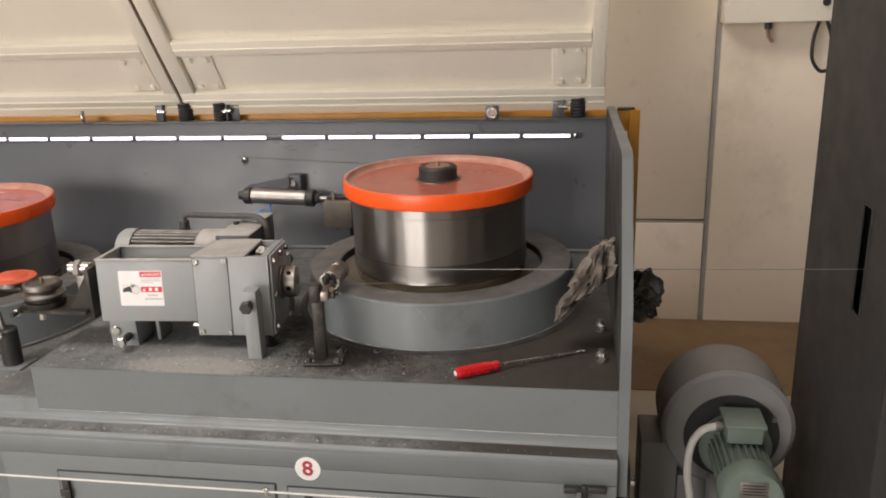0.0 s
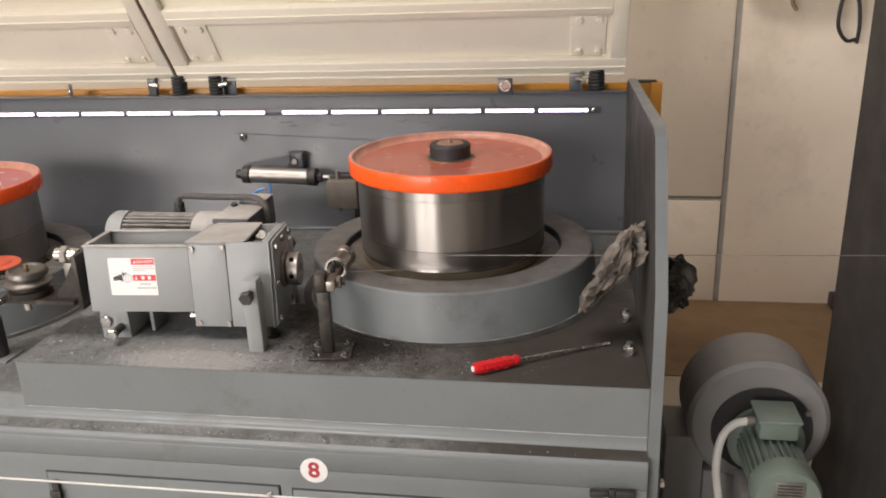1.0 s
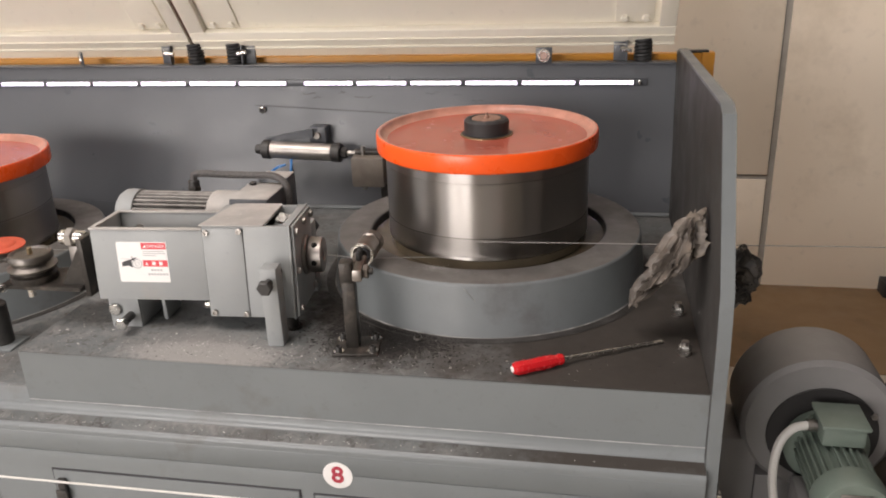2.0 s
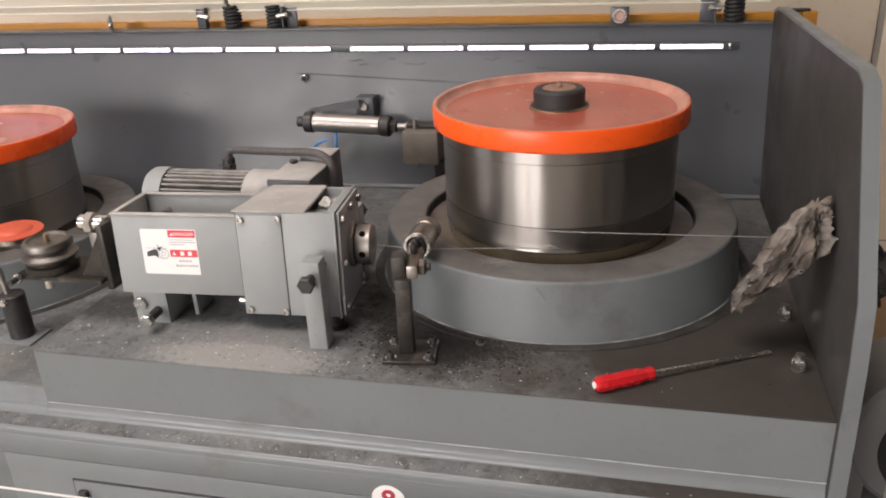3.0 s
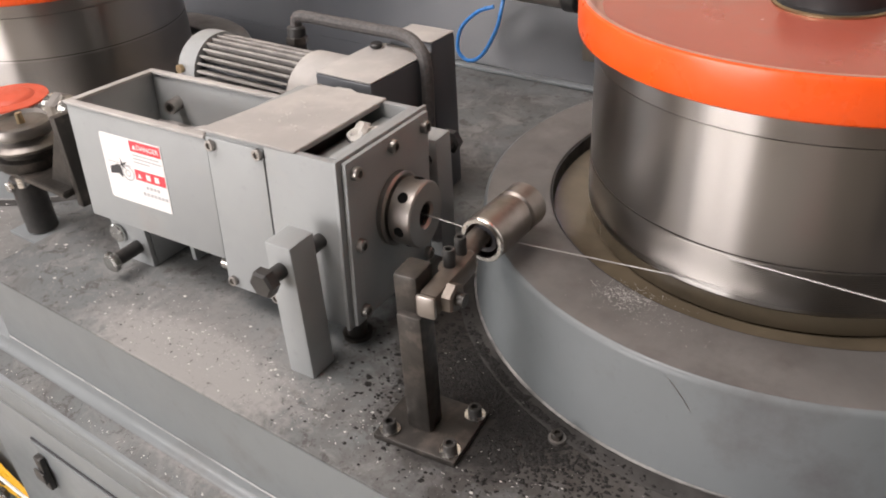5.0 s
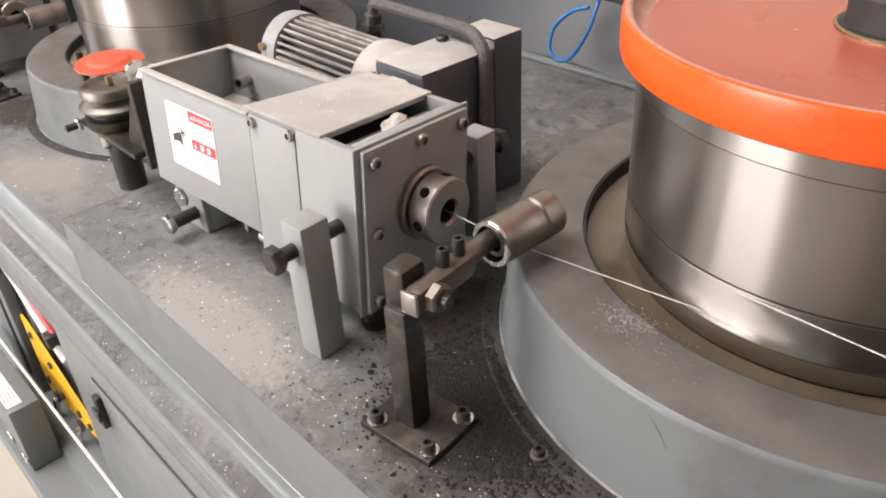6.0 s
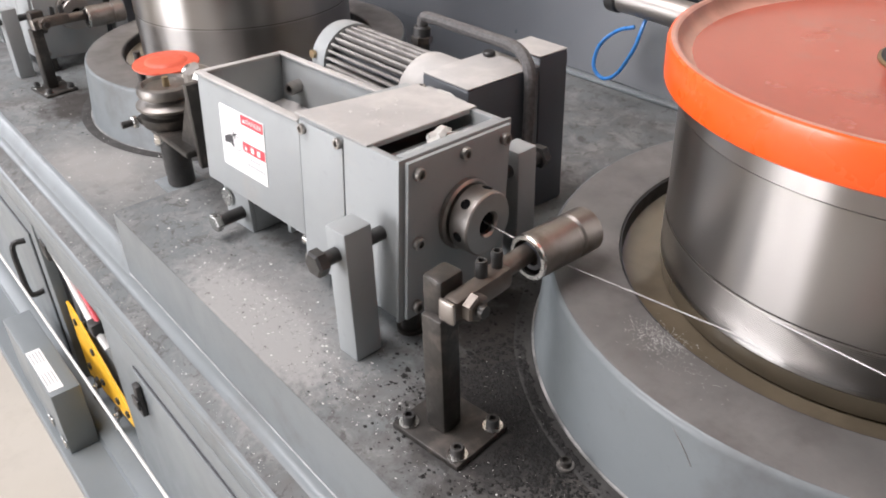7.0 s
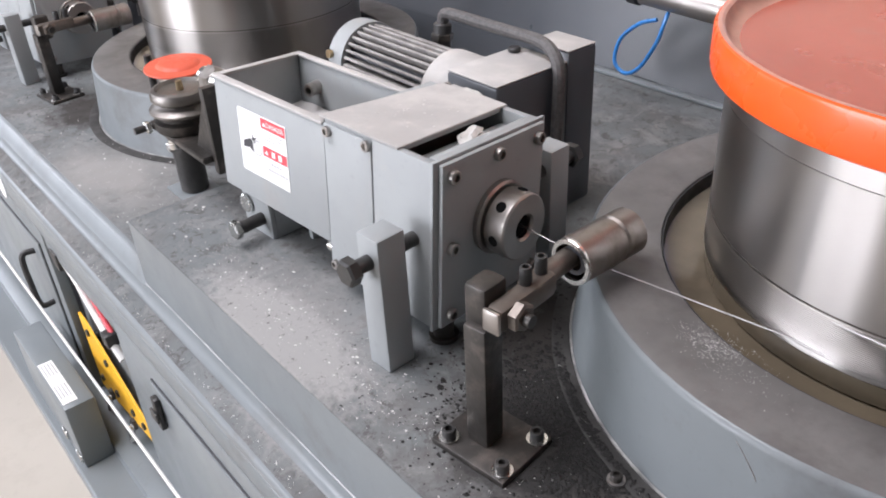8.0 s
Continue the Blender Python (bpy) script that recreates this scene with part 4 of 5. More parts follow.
        v = [tri.verts.new(p) for p in ((0.071, cy0, 0.0014), (0.080, cy0, 0.0014), (0.0755, cy0 + 0.008, 0.0014))]
        tri.faces.new(v)
        part("sticker_sign", tri, WHITE, s)
    for bx in (0.090, 0.108):
        part("sticker_mark", box((bx, 0.049, 0.0012), (bx + 0.009, 0.059, 0.0015)), WHITE, s)
    for by, w in ((0.087, 0.056), (0.081, 0.06), (0.075, 0.035)):
        part("print_line", box((0.068, by, 0.0008), (0.068 + w, by + 0.0022, 0.0011)), LABEL_GREY, s)
    for by, bx, w in ((0.032, 0.085, 0.028), (0.020, 0.076, 0.050)):
        for k in range(int(w / 0.007)):
            part("print_mark", box((bx + k * 0.0078, by, 0.0008), (bx + k * 0.0078 + 0.0055, by + 0.0055, 0.0011)), LABEL_GREY, s)
    part("pictogram_wheel", lathe([(0.011, 0), (0.0135, 0), (0.0135, 0.0004), (0.011, 0.0004)], 32, (0.050, 0.052, 0.0008), close=True), LABEL_GREY, s)
    part("pictogram_hub", lathe([(0.0045, 0), (0.0062, 0), (0.0062, 0.0004), (0.0045, 0.0004)], 24, (0.050, 0.052, 0.0008), close=True), LABEL_GREY, s)
    part("pictogram_bar", extrude_z([(0.010, 0.044), (0.028, 0.047), (0.037, 0.041), (0.036, 0.062), (0.030, 0.064), (0.011, 0.056)], 0.0008, 0.0012), INK, s)
    part("pictogram_spark", extrude_z([(0.034, 0.064), (0.038, 0.066), (0.037, 0.076), (0.041, 0.068), (0.052, 0.072), (0.043, 0.064), (0.046, 0.058), (0.039, 0.062)], 0.0008, 0.0012), INK, s)
    part("pictogram_line", box((0.008, 0.0655, 0.0008), (0.060, 0.0668, 0.0011)), LABEL_GREY, s)
    return d


die_box(pose(-0.852, 2.242, DZ, 0, 0, 3.7))
die_box(pose(-2.79, 2.294, LOW, 0, 0, 3.7))


# ---- gear motors ----
def gear_motor(m):
    g = thing("gear_motor", m, "dusty grey geared electric motor with cooling fins", "motor", "gear motors")
    y, z, R = 0.0, 0.200, 0.068
    part("fan_cover", lathe([(0.0, 0.0), (0.045, 0.0), (R - 0.004, 0.006), (R + 0.004, 0.018), (R + 0.005, 0.03), (R + 0.005, 0.062), (R - 0.008, 0.063)], 48, (-0.492, y, z), (1, 0, 0)), BOX_PAINT, g)
    part("core", rod((-0.43, y, z), (-0.19, y, z), R - 0.018, segs=32), PANEL, g)
    for k in range(30):
        a = 2 * math.pi * k / 30
        b = box((-0.429, -0.0026, R - 0.02), (-0.197, 0.0026, R + 0.001), 0.001, segs=1)
        part("fin", moved(b, Matrix.Translation((0, y, z)) @ Matrix.Rotation(a, 4, "X")), FIN, g)
    part("front_flange", lathe([(0.05, 0.0), (R - 0.004, 0.001), (R + 0.006, 0.012), (R + 0.006, 0.10), (0.03, 0.102)], 48, (-0.202, y, z), (1, 0, 0)), DUSTY, g)
    part("gear_case", box((-0.118, -0.068, 0.0), (0.0, 0.093, 0.2725), 0.005), PANEL, g, "grey gear housing")
    part("case_top", box((-0.117, -0.067, 0.2728), (-0.001, 0.092, 0.2752), 0.001), DUSTY, g, "dust on the gear housing")
    part("gear_column", box((-0.092, 0.0934, 0.0), (0.0, 0.162, 0.288), 0.005), PANEL, g, "tall grey gear column on the deck")
    part("column_top", box((-0.091, 0.0942, 0.2883), (-0.001, 0.161, 0.2905), 0.001), DUSTY, g, "dusty top plate")
    part("gear_step", box((-0.100, -0.112, 0.10), (-0.001, -0.0685, 0.254), 0.004), PANEL, g)
    part("step_top", box((-0.099, -0.111, 0.2543), (-0.002, -0.069, 0.2562), 0.0008), DUSTY, g, "dusty ledge")
    part("step_bolt", sockethead((-0.088, -0.094, 0.2564), (0, 0, 1), 0.008, 0.010), DULL_STEEL, g)
    part("step_flake", lump((-0.045, -0.080, 0.2585), (0.030, 0.010, 0.0045), 3), DUST, g, "caked pale soap on the ledge")
    part("vent_plug", rod((-0.098, 0.066, 0.2754), (-0.098, 0.066, 0.284), 0.011, bevel=0.002), BLACK, g)
    part("motor_screw", rod((-0.464, -0.0705, z + 0.022), (-0.464, -0.078, z + 0.023), 0.008), BRASS, g)
    part("gland", rod((-0.288, 0.062, 0.232), (-0.288, 0.068, 0.286), 0.017, bevel=0.003), BLACK, g)
    part("gland_nut", hexhead((-0.288, 0.065, 0.255), (0, 0.1, 1), 0.021, 0.014), GREASY, g)
    part("motor_cable", tube([(-0.288, 0.068, 0.284), (-0.282, 0.068, 0.303), (-0.255, 0.070, 0.306), (-0.19, 0.078, 0.302), (-0.12, 0.082, 0.300), (-0.05, 0.076, 0.302), (-0.012, 0.066, 0.296), (0.012, 0.058, 0.27), (0.014, 0.056, 0.20), (0.013, 0.050, 0.09)], 0.0105, smoothing=8), CABLE, g, "corrugated black motor cable")
    return g


gear_motor(pose(-1.012, 2.572, DZ))
gear_motor(pose(-2.95, 2.61, LOW))


# ---- guide roller stands ----
def roller_stand(m):
    s = thing("roller_stand", m, "greasy dark steel stand for a wire guide roller", "roller stand", "roller stands")
    part("plate", box((-0.062, -0.045, 0.0), (0.051, 0.050, 0.009), 0.002), GREASY, s)
    for bx in (-0.046, 0.038):
        for by in (-0.030, 0.036):
            w = part("washer", rod((bx, by, 0.0092), (bx, by, 0.0112), 0.0132), BRIGHT, s)
            part("plate_bolt", sockethead((bx, by, 0.0114), (0, 0, 1), 0.0088, 0.012), BLACK, s)
    part("post", box((-0.029, -0.016, 0.0092), (0.003, 0.016, 0.1845), 0.003), GREASY, s)
    part("post_head", box((-0.036, -0.006, 0.1655), (-0.004, 0.034, 0.232), 0.006), GREASY, s)
    part("arm", box((-0.0035, -0.008, 0.186), (0.022, 0.094, 0.217), 0.008), ARM, s)
    part("arm_end", box((-0.0028, -0.0135, 0.1868), (0.0213, -0.0082, 0.2163), 0.004), STEEL, s)
    part("arm_nut", hexhead((0.0223, 0.016, 0.202), (1, 0, 0), 0.018, 0.013), ARM, s)
    part("arm_stud", rod((0.0353, 0.016, 0.202), (0.044, 0.016, 0.202), 0.008), GREASY, s)
    for by in (0.052, 0.080):
        part("arm_screw", sockethead((0.006, by, 0.2172), (0, 0, 1), 0.0075, 0.022), BLACK, s)
    part("axle", rod((-0.008, 0.072, 0.193), (-0.010, 0.165, 0.190), 0.0135), ARM, s)
    return s


def guide_roller(x, y, z):
    r = thing("guide_roller", pose(x, y, z), "turned steel guide roller with a bearing ring", "roller", "guide rollers")
    R = 0.031
    part("sleeve", lathe([(0.0245, 0.0), (R - 0.001, 0.0), (R, 0.001), (R, 0.066), (R - 0.003, 0.069), (R - 0.003, 0.072), (R, 0.075), (R, 0.104), (R - 0.003, 0.107), (0.014, 0.107)], 48, (0, 0, 0), (0, 1, 0)), ROLLER, r)
    part("bearing_ring", lathe([(0.0245, 0.0), (0.0300, 0.0), (0.0308, 0.0012), (0.0308, 0.0042), (0.0245, 0.0042)], 40, (0, -0.0045, 0), (0, 1, 0), close=True), BRIGHT, r)
    part("seal", lathe([(0.0128, 0.0), (0.0188, 0.0), (0.0188, 0.003), (0.0128, 0.003)], 40, (0, 0.0012, 0), (0, 1, 0), close=True), INK, r)
    return r


roller_stand(pose(-0.672, 2.176, DZ, 0, 0, 7))
roller_stand(pose(-2.625, 2.262, LOW, 0, 0, 7))
ROLL = [(guide_roller(-0.694, 2.330, 0.789), (-0.694, 2.330, 0.789)), (guide_roller(-2.627, 2.410, 0.674), (-2.627, 2.410, 0.674))]


# ---- dancer and pulley by each die box ----
def pulley_bracket(m):
    b = thing("pulley_bracket", m, "dark steel bracket carrying a grooved wire pulley", "bracket")
    part("back_plate", box((-0.012, 0.018, 0.0), (0.0035, 0.19, 0.16), 0.002), GREASY, b)
    part("shelf", extrude_z([(-0.0125, 0.0), (-0.0125, 0.16), (-0.19, 0.12), (-0.245, 0.08), (-0.25, 0.0)], 0.02, 0.032, bevel=0.002), GREASY, b)
    for y0 in (0.020, 0.15):
        g = bmesh.new()
        v = [(-0.0125, 0.0325), (-0.075, 0.0325), (-0.0125, 0.135)]
        a = [g.verts.new((x, y0, z)) for x, z in v]
        c = [g.verts.new((x, y0 + 0.007, z)) for x, z in v]
        g.faces.new(a)
        g.faces.new(c)
        for k in range(3):
            g.faces.new((a[k], a[(k + 1) % 3], c[(k + 1) % 3], c[k]))
        part("gusset", g, GREASY, b)
    part("lower_spool", lathe([(0, 0.0325), (0.058, 0.0325), (0.060, 0.036), (0.060, 0.05), (0.050, 0.054), (0.050, 0.0648), (0.0, 0.0648)], 40, (-0.176, 0.049, 0)), GREASY, b)
    part("adjuster", rod((-0.235, -0.002, 0.026), (-0.235, -0.035, 0.026), 0.007), BLACK, b)
    part("adjuster_nut", hexhead((-0.235, -0.004, 0.026), (0, -1, 0), 0.012, 0.010), BRIGHT, b)
    part("knob_bolt", rod((-0.165, 0.01, 0.0195), (-0.165, 0.01, 0.0), 0.010), BRIGHT, b)
    part("guide_block", box((-0.07, 0.06, 0.0328), (-0.02, 0.12, 0.13), 0.008), DULL_STEEL, b)
    part("guide_nut", rod((-0.085, 0.066, 0.148), (-0.0125, 0.066, 0.148), 0.0195, bevel=0.004, segs=24), BRIGHT, b, "shiny wire guide nut")
    part("guide_collar", hexhead((-0.062, 0.066, 0.148), (1, 0, 0), 0.027, 0.022), DULL_STEEL, b)
    return b


def pulley(x, y, z):
    p = thing("wire_pulley", pose(x, y, z), "grooved dull steel wire pulley", "pulley", "wire pulleys")
    part("wheel", lathe([(0, 0.0), (0.060, 0.0), (0.064, 0.003), (0.064, 0.007), (0.050, 0.015), (0.047, 0.019), (0.057, 0.027), (0.057, 0.036), (0.053, 0.043), (0.046, 0.045), (0.042, 0.039), (0.0, 0.038)], 48), PULLEY, p)
    part("pin", lathe([(0, 0.0382), (0.007, 0.0382), (0.006, 0.056), (0, 0.057)], 16), BRASS, p)
    return p


def dancer(x, y, z0, dz):
    d = thing("dancer_post", pose(x, y, z0), "black dancer post with a red cap disc", "dancer", "dancer posts")
    part("pad", box((-0.055, -0.045, 0.0), (0.055, 0.045, 0.006), 0.001), PAINT, d)
    part("cylinder", rod((0, 0, 0.0062), (0, 0, 0.130), 0.031, bevel=0.003, segs=32), BLACK, d)
    part("stem", rod((-0.012, 0, 0.1302), (-0.03, 0, 0.28), 0.008), DULL_STEEL, d)
    part("stem_bolt", hexhead((0.0, -0.031, 0.118), (0, -1, 0), 0.011, 0.009), BRIGHT, d)
    part("arm", box((-0.09, -0.012, 0.263), (0.09, 0.012, 0.2775), 0.003), GREASY, d)
    part("arm_bolt", rod((-0.078, -0.01, 0.215), (-0.078, -0.01, 0.30), 0.008), BLACK, d)
    part("collar", rod((0.052, 0.0, 0.278), (0.052, 0.0, 0.3035), 0.04, bevel=0.004, segs=32), DULL_STEEL, d)
    cap = lathe([(0, 0.306), (0.066, 0.306), (0.068, 0.308), (0.067, 0.3105), (0.044, 0.3125), (0.040, 0.3165), (0.034, 0.3185), (0, 0.3190)], 48)
    part("cap", moved(cap, pose(0.052, 0, 0, 0, 2, 0)), RED_CAP, d, "bright red cap disc")
    return d


pulley_bracket(pose(-1.406, 2.182, 0.695))
PUL = [(pulley(-1.582, 2.231, 0.760), (-1.582, 2.231, 0.760))]
dancer(-1.785, 2.29, LOW, 0)

# ---- wire ----
wire = thing("drawn_wire", pose(-0.8, 2.343, 0.768), "thin bright steel wire running from die to drum", "wire")
def wpt(p):
    return (p[0] + 0.8, p[1] - 2.343, p[2] - 0.768)
part("wire_run", tube([wpt(p) for p in ((-0.86, 2.358, 0.778), (-0.715, 2.383, 0.7575), (-0.694, 2.386, 0.7568), (-0.665, 2.391, 0.7565), (-0.46, 2.4295, 0.7525), (-0.42, 2.4285, 0.7525))], 0.0010, smoothing=1, segs=8), WIRE, wire)
part("wire_exit", tube([wpt(p) for p in ((-0.42, 2.4283, 0.797), (-0.34, 2.4265, 0.7993), (0.10, 2.416, 0.812), (0.835, 2.399, 0.833))], 0.0012, smoothing=1, segs=8), WIRE, wire)
wire2 = thing("incoming_wire", pose(-1.5, 2.31, 0.775), "thin steel wire from the pulley to the die box", "wire")
part("wire_run", tube([(-0.70, 0.11, -0.085), (-0.10, 0.01, 0.0), (0.10, 0.02, 0.0)], 0.0011, smoothing=1, segs=8), WIRE, wire2)

# ---- brake cylinder on the back panel ----
cyl = thing("air_cylinder", pose(-1.0, 3.20, 0.828), "steel pneumatic cylinder with black end caps", "cylinder")
ax = [(-0.29, 0, 0.006), (0.0, 0, -0.004)]
part("barrel", rod((-0.275, 0, 0.006), (-0.045, 0, -0.002), 0.031, segs=36, bevel=0.002), STEEL, cyl)
part("end_cap", rod((-0.308, 0, 0.007), (-0.2755, 0, 0.006), 0.035, segs=32, bevel=0.004), BLACK, cyl)
part("end_cap", rod((-0.0448, 0, -0.002), (-0.010, 0, -0.003), 0.035, segs=32, bevel=0.004), BLACK, cyl)
part("tail_nut", rod((-0.335, 0, 0.008), (-0.3085, 0, 0.007), 0.018, segs=12, bevel=0.003), BLACK, cyl)
part("rod_nut", hexhead((-0.0098, 0, -0.003), (1, 0, 0), 0.020, 0.022), BLACK, cyl)
part("piston_rod", rod((0.0125, 0, -0.0035), (0.09, 0, -0.006), 0.010), DULL_STEEL, cyl)
part("clevis", box((0.04, -0.014, -0.018), (0.10, 0.014, 0.010), 0.003), DULL_STEEL, cyl)
part("mount_bracket", box((-0.145, 0.052, 0.012), (-0.082, back(0.83) - 3.2004, 0.078), 0.004), PANEL, cyl)
part("mount_strut", moved(extrude_z([(-0.305, 0.034), (-0.12, 0.048), (-0.12, 0.078), (-0.30, 0.044)], 0.0, 0.012, bevel=0.001), pose(0, 0.034, 0, 90)), PANEL, cyl)
part("mount_bolt", rod((-0.113, 0.0515, 0.048), (-0.113, 0.040, 0.048), 0.013, bevel=0.002), DULL_STEEL, cyl)
part("air_hose", tube([(-0.20, -0.01, -0.028), (-0.195, -0.03, -0.05), (-0.20, -0.045, -0.09), (-0.235, -0.05, -0.15), (-0.275, -0.05, -0.172), (-0.305, -0.05, -0.15), (-0.30, -0.04, -0.10), (-0.26, -0.03, -0.06), (-0.22, -0.02, -0.045)], 0.0045), BLUE, cyl, "blue air hose loop")
brake = thing("brake_block", pose(-0.88, 3.12, 0.80), "brown brake block on a lever behind the drum", "brake")
part("block", box((-0.055, -0.06, -0.06), (0.06, 0.04, 0.045), 0.006), BROWN, brake)
part("lever", box((-0.05, -0.02, 0.0455), (0.14, 0.02, 0.06), 0.003), GREASY, brake)
part("brake_pin", rod((-0.02, -0.02, -0.078), (-0.02, -0.02, 0.075), 0.008), DULL_STEEL, brake)
part("column", box((0.03, 0.0, -0.1985), (0.11, 0.05, -0.0605), 0.003), GREASY, brake)

# ---- loose things on the deck ----
sd = thing("screwdriver", Matrix.Translation((-0.281, 2.090, DZ + 0.0165)) @ pose(0, 0, 0, 0, 0, 29.9), "screwdriver with a red plastic handle lying on the deck", "screwdriver")
part("handle", lathe([(0, 0), (0.008, 0.0), (0.0135, 0.003), (0.0165, 0.012), (0.017, 0.03), (0.0155, 0.045), (0.0165, 0.07), (0.0165, 0.095), (0.0135, 0.104), (0.0125, 0.112), (0.0145, 0.121), (0.012, 0.128), (0, 0.129)], 8, (0, 0, 0), (1, 0, 0)), RED, sd, "faceted red handle")
part("shank", rod((0.128, 0, 0), (0.375, 0, -0.0115), 0.0043), BRIGHT, sd)
part("tip", extrude_z([(0.375, -0.0043), (0.395, -0.0062), (0.403, -0.005), (0.403, 0.005), (0.395, 0.0062), (0.375, 0.0043)], -0.0125, -0.0095), BRIGHT, sd)
part("handle_end", lathe([(0, -0.002), (0.007, -0.002), (0.0075, 0.001), (0, 0.001)], 16, (-0.0005, 0, 0), (1, 0, 0)), WHITE, sd)


def deck_bolt(x, y, big=False):
    b = thing("deck_bolt", pose(x, y, DZ), "greasy socket bolt set in the deck", "bolt", "deck bolts")
    part("washer", rod((0, 0, 0.0005), (0, 0, 0.0042), 0.015 if big else 0.011), DULL_STEEL, b)
    if big:
        part("head", hexhead((0, 0, 0.0044), (0, 0, 1), 0.016, 0.022), BRIGHT, b)
        part("stud", rod((0, 0, 0.0264), (0, 0, 0.036), 0.009), DULL_STEEL, b)
    else:
        part("head", sockethead((0, 0, 0.0044), (0, 0, 1), 0.0075, 0.008), GREASY, b)


deck_bolt(-0.537, 2.242)
deck_bolt(0.115, 2.236, True)
deck_bolt(0.117, 2.452, True)


def crumple(name, m, size, material, seed, lab):
    """A crushed sheet of film: a folded, noisy shell."""
    b = bmesh.new()
    bmesh.ops.create_icosphere(b, subdivisions=5, radius=1.0)
    for v in b.verts:
        p = Vector((v.co.x * size[0], v.co.y * size[1], v.co.z * size[2]))
        q = p * 13.0 + Vector((seed, seed * 0.7, 0))
        q += 0.8 * Vector((noise.noise(q * 0.7), noise.noise(q * 0.7 + Vector((5, 0, 0))), noise.noise(q * 0.7 + Vector((0, 9, 0)))))
        r = 0.95 + 0.5 * noise.noise(q * 0.8) + 0.5 * abs(noise.noise(q * 1.9)) - 0.3 * abs(noise.noise(q * 3.6)) - 0.12 * abs(noise.noise(q * 7.0))
        v.co = p * r
    ob = part(name, b, material)
    ob.matrix_world = m
    return tagged(ob, lab, "plastic film")


def film_sheath(name, spine, material, seed, lab):
    """Pleated film gathered round a spine of (x, y, z, radius)."""
    b = bmesh.new()
    rings = []
    n, m = 46, 72
    for i in range(n + 1):
        u = i / n * (len(spine) - 1)
        k = min(int(u), len(spine) - 2)
        f = u - k
        f = f * f * (3 - 2 * f)
        x, y, z, r = (spine[k][j] * (1 - f) + spine[k + 1][j] * f for j in range(4))
        ring = []
        for j in range(m):
            a = 2 * math.pi * j / m
            q = Vector((math.cos(a) * 1.4, math.sin(a) * 1.4, i * 0.09 + seed))
            w = a + 0.5 * noise.noise(q * 0.8)
            rr = r * (1.0 + 0.17 * math.sin(7 * w + 2.2 * noise.noise(Vector((seed, i * 0.07, 0)))) + 0.38 * noise.noise(q * 1.5) - 0.28 * abs(noise.noise(q * 3.4)) + 0.22 * noise.noise(q * 7.5))
            ring.append(b.verts.new((x + rr * math.cos(a), y + rr * 1.25 * math.sin(a), z + 0.5 * rr * math.cos(a) + 0.012 * noise.noise(q * 2.2))))
        rings.append(ring)
    for p, q in zip(rings, rings[1:]):
        for j in range(m):
            b.faces.new((p[j], p[(j + 1) % m], q[(j + 1) % m], q[j]))
    b.faces.new(rings[0])
    b.faces.new(rings[-1])
    return tagged(part(name, b, material), lab, "plastic film")


film_sheath("plastic_wrap", ((0.116, 2.30, 0.930, 0.012), (0.112, 2.30, 0.918, 0.032), (0.106, 2.30, 0.895, 0.036), (0.094, 2.30, 0.862, 0.052), (0.082, 2.30, 0.825, 0.055), (0.06, 2.30, 0.79, 0.050), (0.030, 2.30, 0.755, 0.034), (0.008, 2.30, 0.72, 0.024), (-0.002, 2.30, 0.70, 0.014)), FILM, 3.1, "crumpled dirty plastic film tied round the wire guide")
crumple("plastic_wrap", pose(0.228, 2.34, 0.765, 0, -20, 0), (0.055, 0.05, 0.062), FILM_DARK, 7.7, "crumpled black plastic film outside the side plate")

# ---- blower beside the bed ----
fan = thing("blower", pose(0.545, 2.58, FLOOR + 0.0), "grey centrifugal blower with a green motor", "blower")
cz = 0.452
R = 0.205
prof = []
vol = bmesh.new()
front, rear = [], []
N = 56
for k in range(N):
    a = 2 * math.pi * k / N
    rr = R * 1.04
    front.append((rr * math.cos(a), rr * math.sin(a)))
def ring(bm, rs, y, sc):
    return [bm.verts.new((sc * x, y, cz + sc * z)) for x, z in rs]
rings = [ring(vol, front, 0.0, 0.62), ring(vol, front, 0.0, 0.93), ring(vol, front, 0.012, 1.0), ring(vol, front, 0.215, 1.0), ring(vol, front, 0.225, 0.96)]
for a, c in zip(rings, rings[1:]):
    for k in range(N):
        vol.faces.new((a[k], a[(k + 1) % N], c[(k + 1) % N], c[k]))
vol.faces.new(rings[-1])
vol.faces.new(rings[0])
part("volute", vol, FAN_GREY, fan, "round grey volute housing")
# flat dark disc paints the shade of the inlet recess
part("inlet_recess", lathe([(0.0, 0.0), (0.150, 0.0), (0.152, 0.003), (0.150, 0.006), (0.0, 0.006)], 48, (0.01, -0.0005, cz - 0.02), (0, -1, 0)), CABINET, fan)
part("outlet_duct", box((-0.275, 0.006, 0.0), (-0.155, 0.20, 0.39), 0.004), FAN_GREY, fan, "grey outlet duct towards the bed")
part("stand", box((-0.15, 0.02, 0.0), (0.15, 0.20, 0.26), 0.006), FAN_GREY, fan)
part("motor_mount", rod((0.02, -0.007, cz - 0.045), (0.02, -0.03, cz - 0.045), 0.115, segs=40), GREEN, fan)
mz = cz - 0.045
part("motor_body", rod((0.02, -0.0305, mz), (0.02, -0.24, mz), 0.075, segs=40), GREEN, fan, "green motor body")
